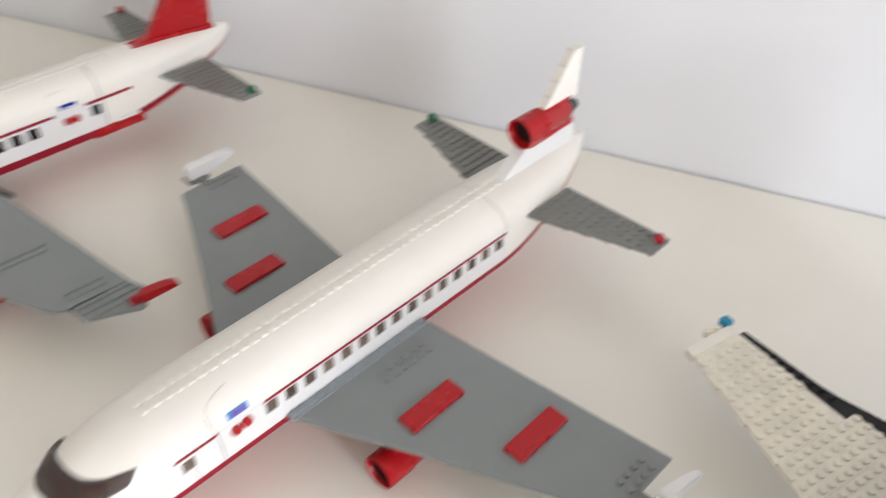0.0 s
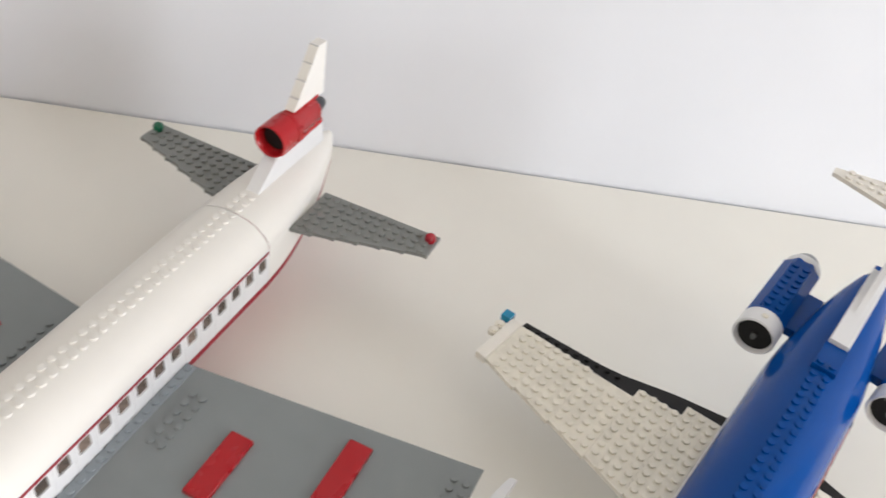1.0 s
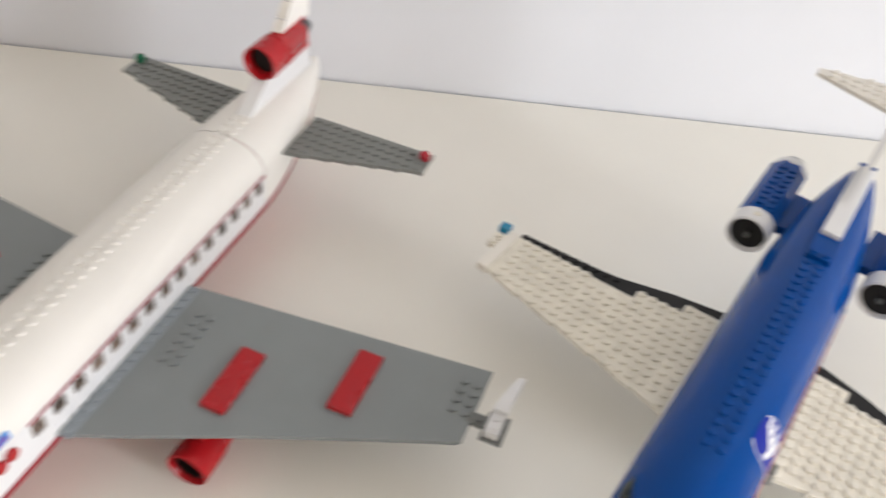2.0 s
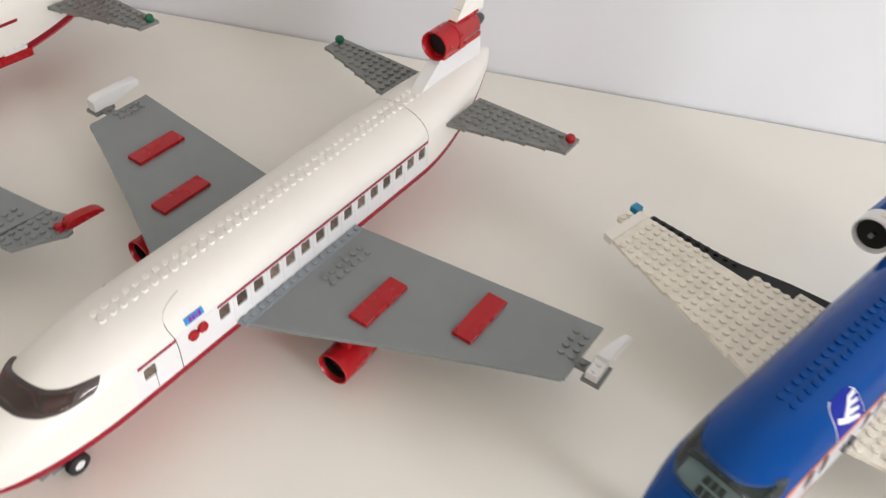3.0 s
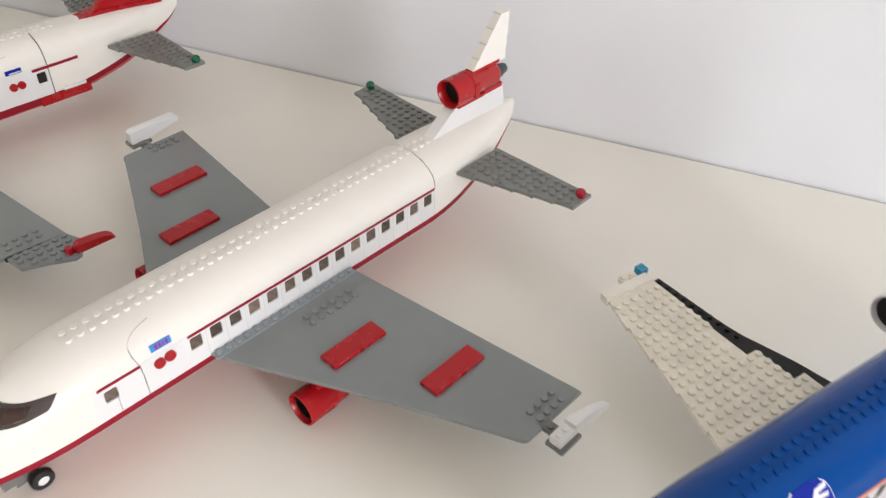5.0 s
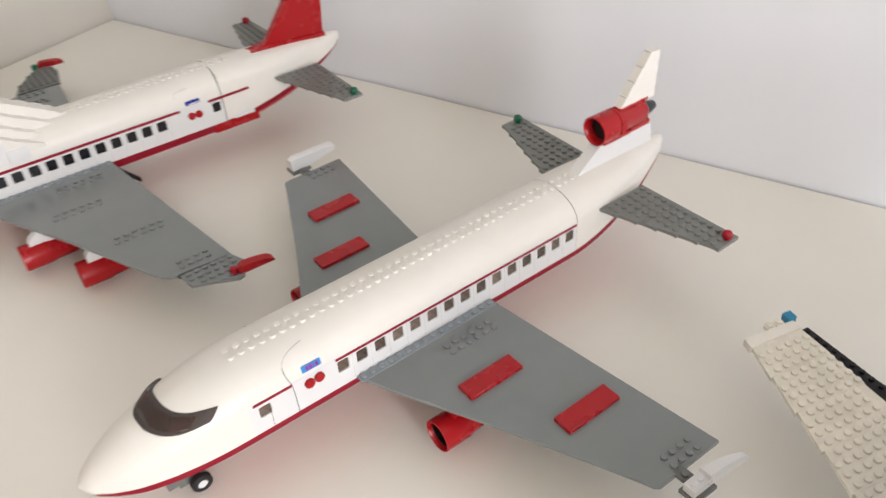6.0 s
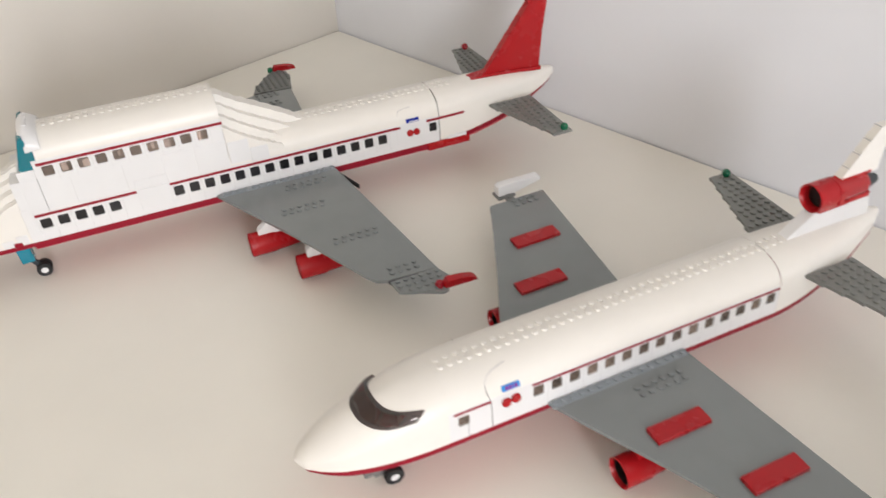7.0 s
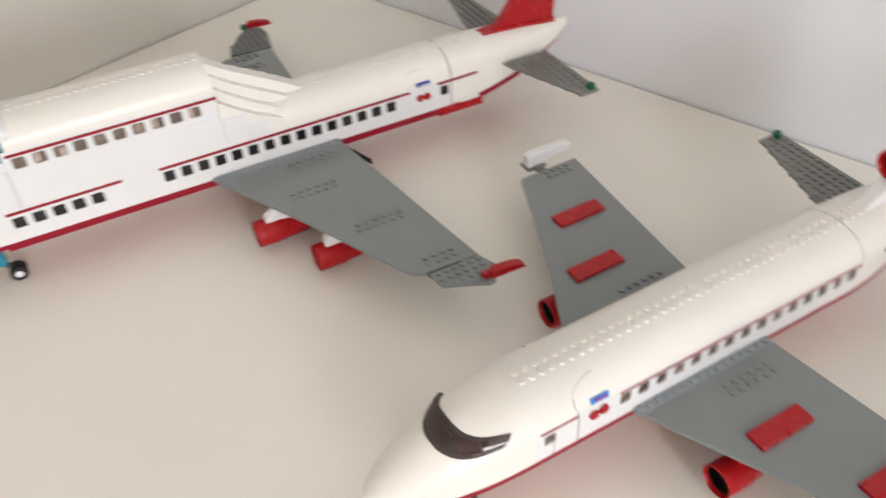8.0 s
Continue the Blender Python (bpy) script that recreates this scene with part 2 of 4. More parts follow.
class Shell:
    """A fuselage skin over stations of (y, half width, base z, shoulder z, top z, roundness)."""

    def __init__(self, stations):
        self.t = np.array(stations, float)

    def row(self, y):
        t = self.t
        y = min(max(y, t[0, 0]), t[-1, 0])
        i = min(max(int(np.searchsorted(t[:, 0], y)) - 1, 0), len(t) - 2)
        h = t[i + 1, 0] - t[i, 0]
        s = (y - t[i, 0]) / h
        d = np.gradient(t[:, 1:], t[:, 0], axis=0)
        a, b = t[i, 1:], t[i + 1, 1:]
        flat = np.abs(b - a) < 1e-9
        v = (2 * s**3 - 3 * s**2 + 1) * a + (s**3 - 2 * s**2 + s) * h * d[i] + (-2 * s**3 + 3 * s**2) * b + (s**3 - s**2) * h * d[i + 1]
        return np.where(flat, a, v)

    def at(self, y, u, side=1, off=0.0):
        """u: 0 at the crown, 0.6 at the shoulder, 1 at the base."""
        w, zb, zs, zt, n = self.row(y)
        if u <= 0.6:
            a = u / 0.6 * math.pi / 2
            c, s_ = max(math.cos(a), 0.0) ** (2 / n), max(math.sin(a), 0.0) ** (2 / n)
            x, z = w * s_, zs + (zt - zs) * c
            nx, nz = s_ ** (n - 1) / max(w, 1), c ** (n - 1) / max(zt - zs, 1)
        else:
            k = (u - 0.6) / 0.4
            x, z, nx, nz = w, zs + (zb - zs) * k, 1.0, 0.0
        ln = math.hypot(nx, nz) or 1
        return Vector((side * (x + off * nx / ln), y, z + off * nz / ln))

    def z_to_u(self, y, z):
        w, zb, zs, zt, n = self.row(y)
        if z <= zs:
            return 0.6 + 0.4 * (zs - z) / max(zs - zb, 1e-6)
        c = min((z - zs) / (zt - zs), 1.0) ** (n / 2)
        return 0.6 * math.acos(c) / (math.pi / 2)

    def x_to_u(self, y, x):
        w, zb, zs, zt, n = self.row(y)
        return 0.6 * math.asin(min(x / w, 0.9999) ** (n / 2)) / (math.pi / 2)

    def skin(self, ys, us, off=0.0, cap0=False, cap1=False):
        """Both sides and the crown as one sheet, from u = us[-1] over the top to the other side."""
        bm = bmesh.new()
        rows = []
        for y in ys:
            row = [self.at(y, u, -1, off) for u in us[::-1]] + [self.at(y, u, 1, off) for u in us[1:]]
            rows.append([bm.verts.new(p) for p in row])
        for a, b in zip(rows, rows[1:]):
            for k in range(len(a) - 1):
                bm.faces.new((a[k], a[k + 1], b[k + 1], b[k]))
        if cap0:
            bm.faces.new(rows[0])
        if cap1:
            bm.faces.new(rows[-1][::-1])
        return bm

    def open_skin(self, ys, us, keys, cap0=False, lap=2.4):
        """The skin with the windshield's opening left out, but for a lap under its edge."""
        edges = [[(k[0], k[1]) for k in ks] + [(k[2], k[3]) for k in ks[::-1]] for ks in keys]
        lines = [np.array([self.at(y + (z - y) * f / 4, u + (v - u) * f / 4) for (u, y), (v, z) in zip(ed, ed[1:len(ed) - 1]) for f in range(4)]) for ed in edges]
        bm = bmesh.new()
        rows = [[bm.verts.new(self.at(y, u, -1)) for u in us[::-1]] + [bm.verts.new(self.at(y, u, 1)) for u in us[1:]] for y in ys]
        m = len(us) - 1
        for i, (a, b) in enumerate(zip(rows, rows[1:])):
            y = (ys[i] + ys[i + 1]) / 2
            for k in range(len(a) - 1):
                j = min(abs(k - m), abs(k + 1 - m))
                u = (us[j] + us[j + 1]) / 2
                inside, edge, line = False, edges[k < m], lines[k < m]
                for (u0, y0), (u1, y1) in zip(edge, edge[1:] + edge[:1]):
                    if (y0 > y) != (y1 > y) and u < u0 + (y - y0) / (y1 - y0) * (u1 - u0):
                        inside = not inside
                if not inside or np.min(np.linalg.norm(line - np.array(self.at(y, u)), axis=1)) < lap:
                    bm.faces.new((a[k], a[k + 1], b[k + 1], b[k]))
        if cap0:
            bm.faces.new(rows[0])
        return bm

    def patch(self, ys, u0, u1, nu, side=1, off=0.5, under=-0.3):
        """A raised panel on one side; u0 and u1 are functions of y (or numbers)."""
        f = lambda v, y: v(y) if callable(v) else v
        bm = bmesh.new()
        outer, inner = [], []
        for y in ys:
            us = [f(u0, y) + (f(u1, y) - f(u0, y)) * k / nu for k in range(nu + 1)]
            outer.append([bm.verts.new(self.at(y, u, side, off)) for u in us])
            inner.append([bm.verts.new(self.at(y, u, side, under)) for u in us])
        m, n = len(ys), nu + 1
        for i in range(m - 1):
            for k in range(n - 1):
                bm.faces.new((outer[i][k], outer[i][k + 1], outer[i + 1][k + 1], outer[i + 1][k]))
        rim = [(0, k) for k in range(n)] + [(i, n - 1) for i in range(1, m)] + [(m - 1, k) for k in range(n - 2, -1, -1)] + [(i, 0) for i in range(m - 2, 0, -1)]
        for (a, b), (c, d) in zip(rim, rim[1:] + rim[:1]):
            bm.faces.new((outer[a][b], outer[c][d], inner[c][d], inner[a][b]))
        return bm


US = [0.6 * k / 14 for k in range(15)]
USB = US + [0.7, 0.8, 0.9, 1.0]


def lin(a, b, n):
    return [a + (b - a) * k / n for k in range(n + 1)]


def side_wall(y0, y1, z0, z1, holes, half=32.0, side=1, thick=1.8, rad=1.5):
    """A flat side wall with real window openings: holes are (y centre, z centre, width, height)."""
    bm = bmesh.new()
    ys = sorted({y0, y1} | {round(c + s * w / 2, 4) for c, _, w, _ in holes for s in (-1, 1)})
    zs = sorted({z0, z1} | {round(c + s * h / 2, 4) for _, c, _, h in holes for s in (-1, 1)})
    gone = lambda y, z: any(abs(y - c) < w / 2 and abs(z - d) < h / 2 for c, d, w, h in holes)
    xo, xi = side * half, side * (half - thick)
    cell = {(i, j): not gone((ys[i] + ys[i + 1]) / 2, (zs[j] + zs[j + 1]) / 2) for i in range(len(ys) - 1) for j in range(len(zs) - 1)}
    vo = {(i, j): bm.verts.new((xo, y, z)) for i, y in enumerate(ys) for j, z in enumerate(zs)}
    vi = {(i, j): bm.verts.new((xi, y, z)) for i, y in enumerate(ys) for j, z in enumerate(zs)}
    for (i, j), solid in cell.items():
        if not solid:
            continue
        q = ((i, j), (i + 1, j), (i + 1, j + 1), (i, j + 1))
        bm.faces.new([vo[k] for k in q])
        bm.faces.new([vi[k] for k in q[::-1]])
        for a, b, di, dj in ((q[0], q[1], 0, -1), (q[1], q[2], 1, 0), (q[2], q[3], 0, 1), (q[3], q[0], -1, 0)):
            if not cell.get((i + di, j + dj), False):
                bm.faces.new((vo[a], vi[a], vi[b], vo[b]))
    for v in [v for v in bm.verts if not v.link_faces]:
        bm.verts.remove(v)
    # rounded corners of the openings
    for c, d, w, h in holes:
        for sy in (-1, 1):
            for sz in (-1, 1):
                arc = [(sy * (w / 2 - rad + rad * math.cos(a)), sz * (h / 2 - rad + rad * math.sin(a))) for a in (k * math.pi / 8 for k in range(5))]
                prism(bm, [(c + p, d + q) for p, q in [(sy * w / 2, sz * h / 2)] + arc], side * (half - thick), side * (half - 0.03), "x", 0)
    return bm


def brick_joints(parent, holes, pitch, z0, z1, half=32.0, side=1):
    """Fine upright joints between the window bricks of a wall."""
    mesh = shape("brick_joint", cube(-0.17, 0.17, -0.13, 0.13, z0, z1, bevel=0), JOINT, 0)
    for y, z, w, h in holes:
        piece("brick_joint", mesh, parent, Matrix.Translation(Vector((side * (half - 0.13), y + pitch / 2, 0)) * MM))


def window_panes(parent, holes, mat, half=32.0, side=1, inset=0.9):
    meshes = {}
    for y, z, w, h in holes:
        key = (w, h)
        if key not in meshes:
            meshes[key] = shape("window_pane", cube(-0.5, 0.5, -w / 2, w / 2, -h / 2, h / 2, bevel=0.15), mat)
        piece("window_pane", meshes[key], parent, Matrix.Translation(Vector((side * (half - inset - 0.5), y, z)) * MM))


def wheel(parent, x, y, z, r=7.5, w=6.0, hub=WHITE):
    bm = lathe(bmesh.new(), [(-w / 2, r * 0.5), (-w / 2, r * 0.85), (-w / 2 + 1, r), (w / 2 - 1, r), (w / 2, r * 0.85), (w / 2, r * 0.5)], (x, y, z), "x", 24)
    for k in range(24):
        a = 2 * math.pi * k / 24
        box(bm, x - w / 2 + 0.6, x + w / 2 - 0.6, y + math.cos(a) * r - 0.35, y + math.cos(a) * r + 0.35, z + math.sin(a) * r - 0.35, z + math.sin(a) * r + 0.35, bevel=0)
    wh = part("wheel", bm, RUBBER, parent, "small black rubber wheel")
    part("hub", lathe(bmesh.new(), [(-w / 2 + 0.4, 0.01), (-w / 2 + 0.4, r * 0.5), (w / 2 - 0.5, r * 0.5), (w / 2 - 0.5, r * 0.3), (w / 2 - 1.2, 0.01)], (x, y, z), "x", 20), hub, wh, "pale plastic wheel hub")


def strut(parent, y, ztop, mat, wheels_x=(8.0, -8.0), r=7.5, lean=10.0, hub=WHITE):
    """Landing gear: a block leaning back to an axle with a pair of wheels."""
    bm = slab([(y - lean - 8, ztop - 10), (y - lean + 5, ztop - 10), (y - lean + 6, ztop + 8), (y - lean - 8, ztop + 8)], -6, 6, "x")
    box(bm, -3, 3, y - lean - 4, y + 2, 5, ztop - 6)
    lathe(bm, [(-8, 1.6), (8, 1.6)], (0, y, r), "x", 12)
    part("landing_gear", bm, mat, parent, "landing gear strut")
    for x in wheels_x:
        wheel(parent, x, y, r, r, hub=hub)

# ---- the room and the desk ----


def setting(name, bm, mat, m=ROOM, label="", smooth=0):
    ob = new(name, shape(name, bm, mat, smooth, 1.0))
    ob.matrix_world = m
    return tagged(ob, label, kind="structure")


T = 0.12
setting("wall_back", cube(-0.4, ROOM_X + T, 0, T, FLOOR_Z, CEIL_Z, bevel=0), PAINT)
LEAN = math.tan(radians(4.8))  # the side wall is not quite square to the back wall
setting("wall_left", slab([(0, 0), (-0.3, 0), (-0.6, -ROOM_Y), (-LEAN * ROOM_Y, -ROOM_Y)], FLOOR_Z, CEIL_Z, bevel=0), BEIGEPAINT)
setting("wall_front", cube(-0.7, ROOM_X + T, -ROOM_Y - T, -ROOM_Y, FLOOR_Z, CEIL_Z, bevel=0), CREAMPAINT)
wall = bmesh.new()
for a, b, c, d in ((-ROOM_Y, WIN_Y0, FLOOR_Z, CEIL_Z), (WIN_Y1, 0, FLOOR_Z, CEIL_Z), (WIN_Y0, WIN_Y1, FLOOR_Z, WIN_Z0), (WIN_Y0, WIN_Y1, WIN_Z1, CEIL_Z)):
    box(wall, ROOM_X, ROOM_X + T, a, b, c, d, bevel=0)
setting("wall_window", wall, PAINT)
setting("floor", cube(-0.7, ROOM_X + T, -ROOM_Y - T, T, FLOOR_Z - 0.1, FLOOR_Z, bevel=0), FLOORM)
setting("ceiling", cube(-0.7, ROOM_X + T, -ROOM_Y - T, T, CEIL_Z, CEIL_Z + 0.1, bevel=0), CEILP)

DESK_DEPTH, DESK_LEN = 0.790, 2.2
desk = thing("desk", ROOM, "white laminate desk standing against two walls", "desk")


def metre_part(name, bm, mat, parent, label=""):
    ob = new(name, shape(name, bm, mat, 30, 1.0))
    ob.parent = parent
    return tagged(ob, label)


metre_part("desktop", slab([(0.0025, -0.0025), (0.0025 - LEAN * DESK_DEPTH, -DESK_DEPTH), (DESK_LEN, -DESK_DEPTH), (DESK_LEN, -0.0025)], -0.03, 0.0, bevel=0.0015), DESK, desk)
# black panel added to fill the dark area below the desk's left end
metre_part("side_panel", slab([(0.10, -0.03), (0.0, -0.03), (0.003 - LEAN * DESK_DEPTH, 0.002 - DESK_DEPTH), (0.10 - LEAN * DESK_DEPTH, 0.002 - DESK_DEPTH)], FLOOR_Z, -0.0302, bevel=0), BLACK, desk, "black filler panel under the desktop")
metre_part("side_panel", cube(DESK_LEN - 0.055, DESK_LEN - 0.03, -DESK_DEPTH + 0.05, -0.03, FLOOR_Z, -0.03, bevel=0.001), DESK, desk)
win = setting("window_1", cube(ROOM_X + 0.04, ROOM_X + 0.08, WIN_Y0, WIN_Y0 + 0.05, WIN_Z0, WIN_Z1, bevel=0.002), WHITE, label="white window frame")
for a, b, c, d in ((WIN_Y1 - 0.05, WIN_Y1, WIN_Z0, WIN_Z1), (WIN_Y0 + 0.05, WIN_Y1 - 0.05, WIN_Z0, WIN_Z0 + 0.05), (WIN_Y0 + 0.05, WIN_Y1 - 0.05, WIN_Z1 - 0.05, WIN_Z1)):
    fr = metre_part("window_frame", cube(ROOM_X + 0.04, ROOM_X + 0.08, a, b, c, d, bevel=0.002), WHITE, win)

# ---- shared aircraft pieces ----


def decal(sh, outline, side, off, step=4):
    """A thin printed patch on the skin: an outline in (y, z) laid on one side."""
    bm = bmesh.new()
    n = len(outline)
    pts = []
    for (a, b), (c, d) in zip(outline, outline[1:] + outline[:1]):
        pts += [(a + (c - a) * k / step, b + (d - b) * k / step) for k in range(step)]
    cy, cz = sum(p[0] for p in pts) / len(pts), sum(p[1] for p in pts) / len(pts)
    on = lambda y, z, o: bm.verts.new(sh.at(y, sh.z_to_u(y, z), side, o))
    rings = [[on(cy + (y - cy) * f, cz + (z - cz) * f, off) for y, z in pts] for f in (1.0, 0.66, 0.33)]
    mid, base = on(cy, cz, off), [on(y, z, -0.2) for y, z in pts]
    m = len(pts)
    for k in range(m):
        j = (k + 1) % m
        bm.faces.new((base[k], base[j], rings[0][j], rings[0][k]))
        for r0, r1 in zip(rings, rings[1:]):
            bm.faces.new((r0[k], r0[j], r1[j], r1[k]))
        bm.faces.new((rings[2][k], rings[2][j], mid))
    return bm


def seam(sh, path, side, width, off):
    """A narrow strip along a line of (y, z) on the skin."""
    bm = bmesh.new()
    rows = []
    for k, (y, z) in enumerate(path):
        (ya, za), (yb, zb) = path[max(k - 1, 0)], path[min(k + 1, len(path) - 1)]
        dy, dz = yb - ya, zb - za
        ln = math.hypot(dy, dz)
        ny, nz = -dz / ln * width / 2, dy / ln * width / 2
        rows.append([bm.verts.new(sh.at(y + a * ny, sh.z_to_u(y + a * ny, z + a * nz), side, o)) for a, o in ((-1, -0.3), (-1, off), (1, off), (1, -0.3))])
    for a, b in zip(rows, rows[1:]):
        for k in range(3):
            bm.faces.new((a[k], a[k + 1], b[k + 1], b[k]))
    return bm


def nose_rows():
    """Stations of the moulded cockpit piece."""
    rows = [(-184.6, 1.8, 55.0, 56.2, 57.6, 2.0), (-182.4, 6.2, 53.8, 56.4, 60.6, 2.0), (-174, 13.2, 52.0, 57.2, 68.0, 2.0), (-160, 20.2, 50.2, 59.8, 76.4, 2.0),
            (-140, 25.8, 48.6, 64, 85.4, 1.9), (-118, 29.5, 47.7, 70, 91.2, 1.8), (-95, 31.6, 47.5, 76, 96.0, 1.85), (-75, 32, 47.5, 78, 98.3, 2.0)]
    return rows


def belly(shell, ys, mat, parent, depth=3.2, keel=10.0, taper=0.55, label="", keel_mat=None):
    """The coloured lower hull: a flush band under the white skin and a narrower keel below it."""
    band, keel_bm = bmesh.new(), bmesh.new()
    outer, inner = [], []
    for y in ys:
        w, zb = shell.row(y)[:2]
        k = min(1.0, (w / 24.0) ** 1.3)
        pr = [(w, 0), (w, -depth * k), (w * 0.93, -depth * k - 1.5 * k)]
        outer.append([band.verts.new((-x, y, zb + z)) for x, z in pr] + [band.verts.new((x, y, zb + z)) for x, z in pr[::-1]])
        pr = [(w * 0.93, -depth * k - 1.4 * k), (w * taper, -(depth + keel) * k)]
        inner.append([keel_bm.verts.new((-x, y, zb + z)) for x, z in pr] + [keel_bm.verts.new((x, y, zb + z)) for x, z in pr[::-1]])
    for bm, rows in ((band, outer), (keel_bm, inner)):
        for a, b in zip(rows, rows[1:]):
            for k in range(len(a) - 1):
                bm.faces.new((a[k], a[k + 1], b[k + 1], b[k]))
            bm.faces.new((a[0], a[-1], b[-1], b[0]))
        for r in (rows[0], rows[-1]):
            bm.faces.new(r)
    # under the airliners this hardly seen keel is an added red reflector
    part("keel", keel_bm, keel_mat or mat, parent)
    return part("belly", band, mat, parent, label)


def wing_panel(parent, outline, z0, z1, spots, mat, label, name="wing", bevel=0.6):
    bm = slab(outline, z0, z1, bevel=bevel)
    h = lambda x, y: z1(x, y) if callable(z1) else z1
    studs(bm, [(x, y, h(x, y)) for x, y in spots])
    return part(name, bm, mat, parent, label)


def stepped(front, back, n, x0, x1):
    """An outline from x0 to x1 whose front edge falls back in n steps; front and back are (y at x0, y at x1)."""
    pts = []
    for k in range(n):
        xa, xb = x0 + (x1 - x0) * k / n, x0 + (x1 - x0) * (k + 1) / n
        ya, yb = front[0] + (front[1] - front[0]) * k / n, front[0] + (front[1] - front[0]) * (k + 1) / n
        pts += [(xa, ya), (xa + (xb - xa) * 0.72, ya + (yb - ya) * 0.55), (xb - 0.01, ya + (yb - ya) * 0.55)]
    return pts + [(x1, front[1]), (x1, back[1]), (x0, back[0])]


def tailplane(parent, x0, x1, front, back, z, mat, tip_mat, tip_y, side, label, tip_label):
    line = stepped(front, back, 6, x0, x1)
    spots = stud_grid(line, x0 + 5, back[0] - 5)
    if side < 0:
        line, spots = mirrored(line), [(-x, y) for x, y in spots]
    tp = wing_panel(parent, line, z - 3.2, z, spots, mat, label, "tailplane", 0.3)
    part("tip_light", lathe(bmesh.new(), [(0, 3.6), (2.2, 4.3), (4.6, 4.2), (6.2, 3.1), (7.0, 1.4), (7.1, 0.01)], (side * (x1 - 5), tip_y, z), "z", 16), tip_mat, tp, tip_label)
    return tp


def pod(parent, x, y, z, r, length, mat, label, pylon=None, pylon_mat=None):
    """A jet engine pod: round cowl with an open intake, on a pylon."""
    bm = lathe(bmesh.new(), [(length * 0.22, r * 0.1), (length * 0.22, r * 0.84), (1.5, r * 0.88), (0, r * 0.93), (0.6, r), (length * 0.45, r * 1.0), (length * 0.5, r * 0.93), (length * 0.9, r * 0.85), (length, r * 0.6), (length, 0.01)], (x, y, z), "y", 28)
    en = part("engine", bm, mat, parent, label)
    # fan disc and a black cup that paints the cowl's deep inner shade
    part("fan", lathe(bmesh.new(), [(length * 0.13, 0.01), (length * 0.15, r * 0.2), (length * 0.19, r * 0.24), (length * 0.19, r * 0.82), (4.5, r * 0.84), (4.2, r * 0.87)], (x, y, z), "y", 20), BLACK, en, "fan with a black lining for the shade inside the intake")
    if pylon:
        part("pylon", slab(pylon, x - 4, x + 4, "x", 0.3), pylon_mat or mat, en)
    return en


def curve(y0, z0, y1, z1, n=6, bulge=2.0):
    """A convex arc from a high point to a low one, as points of a side profile."""
    return [(y0 + (y1 - y0) * k / n, z0 + (z1 - z0) * (1 - math.sqrt(max(1 - (k / n) ** bulge, 0)))) for k in range(n + 1)]


# ---- the white airliner with red tiles on its wings ----


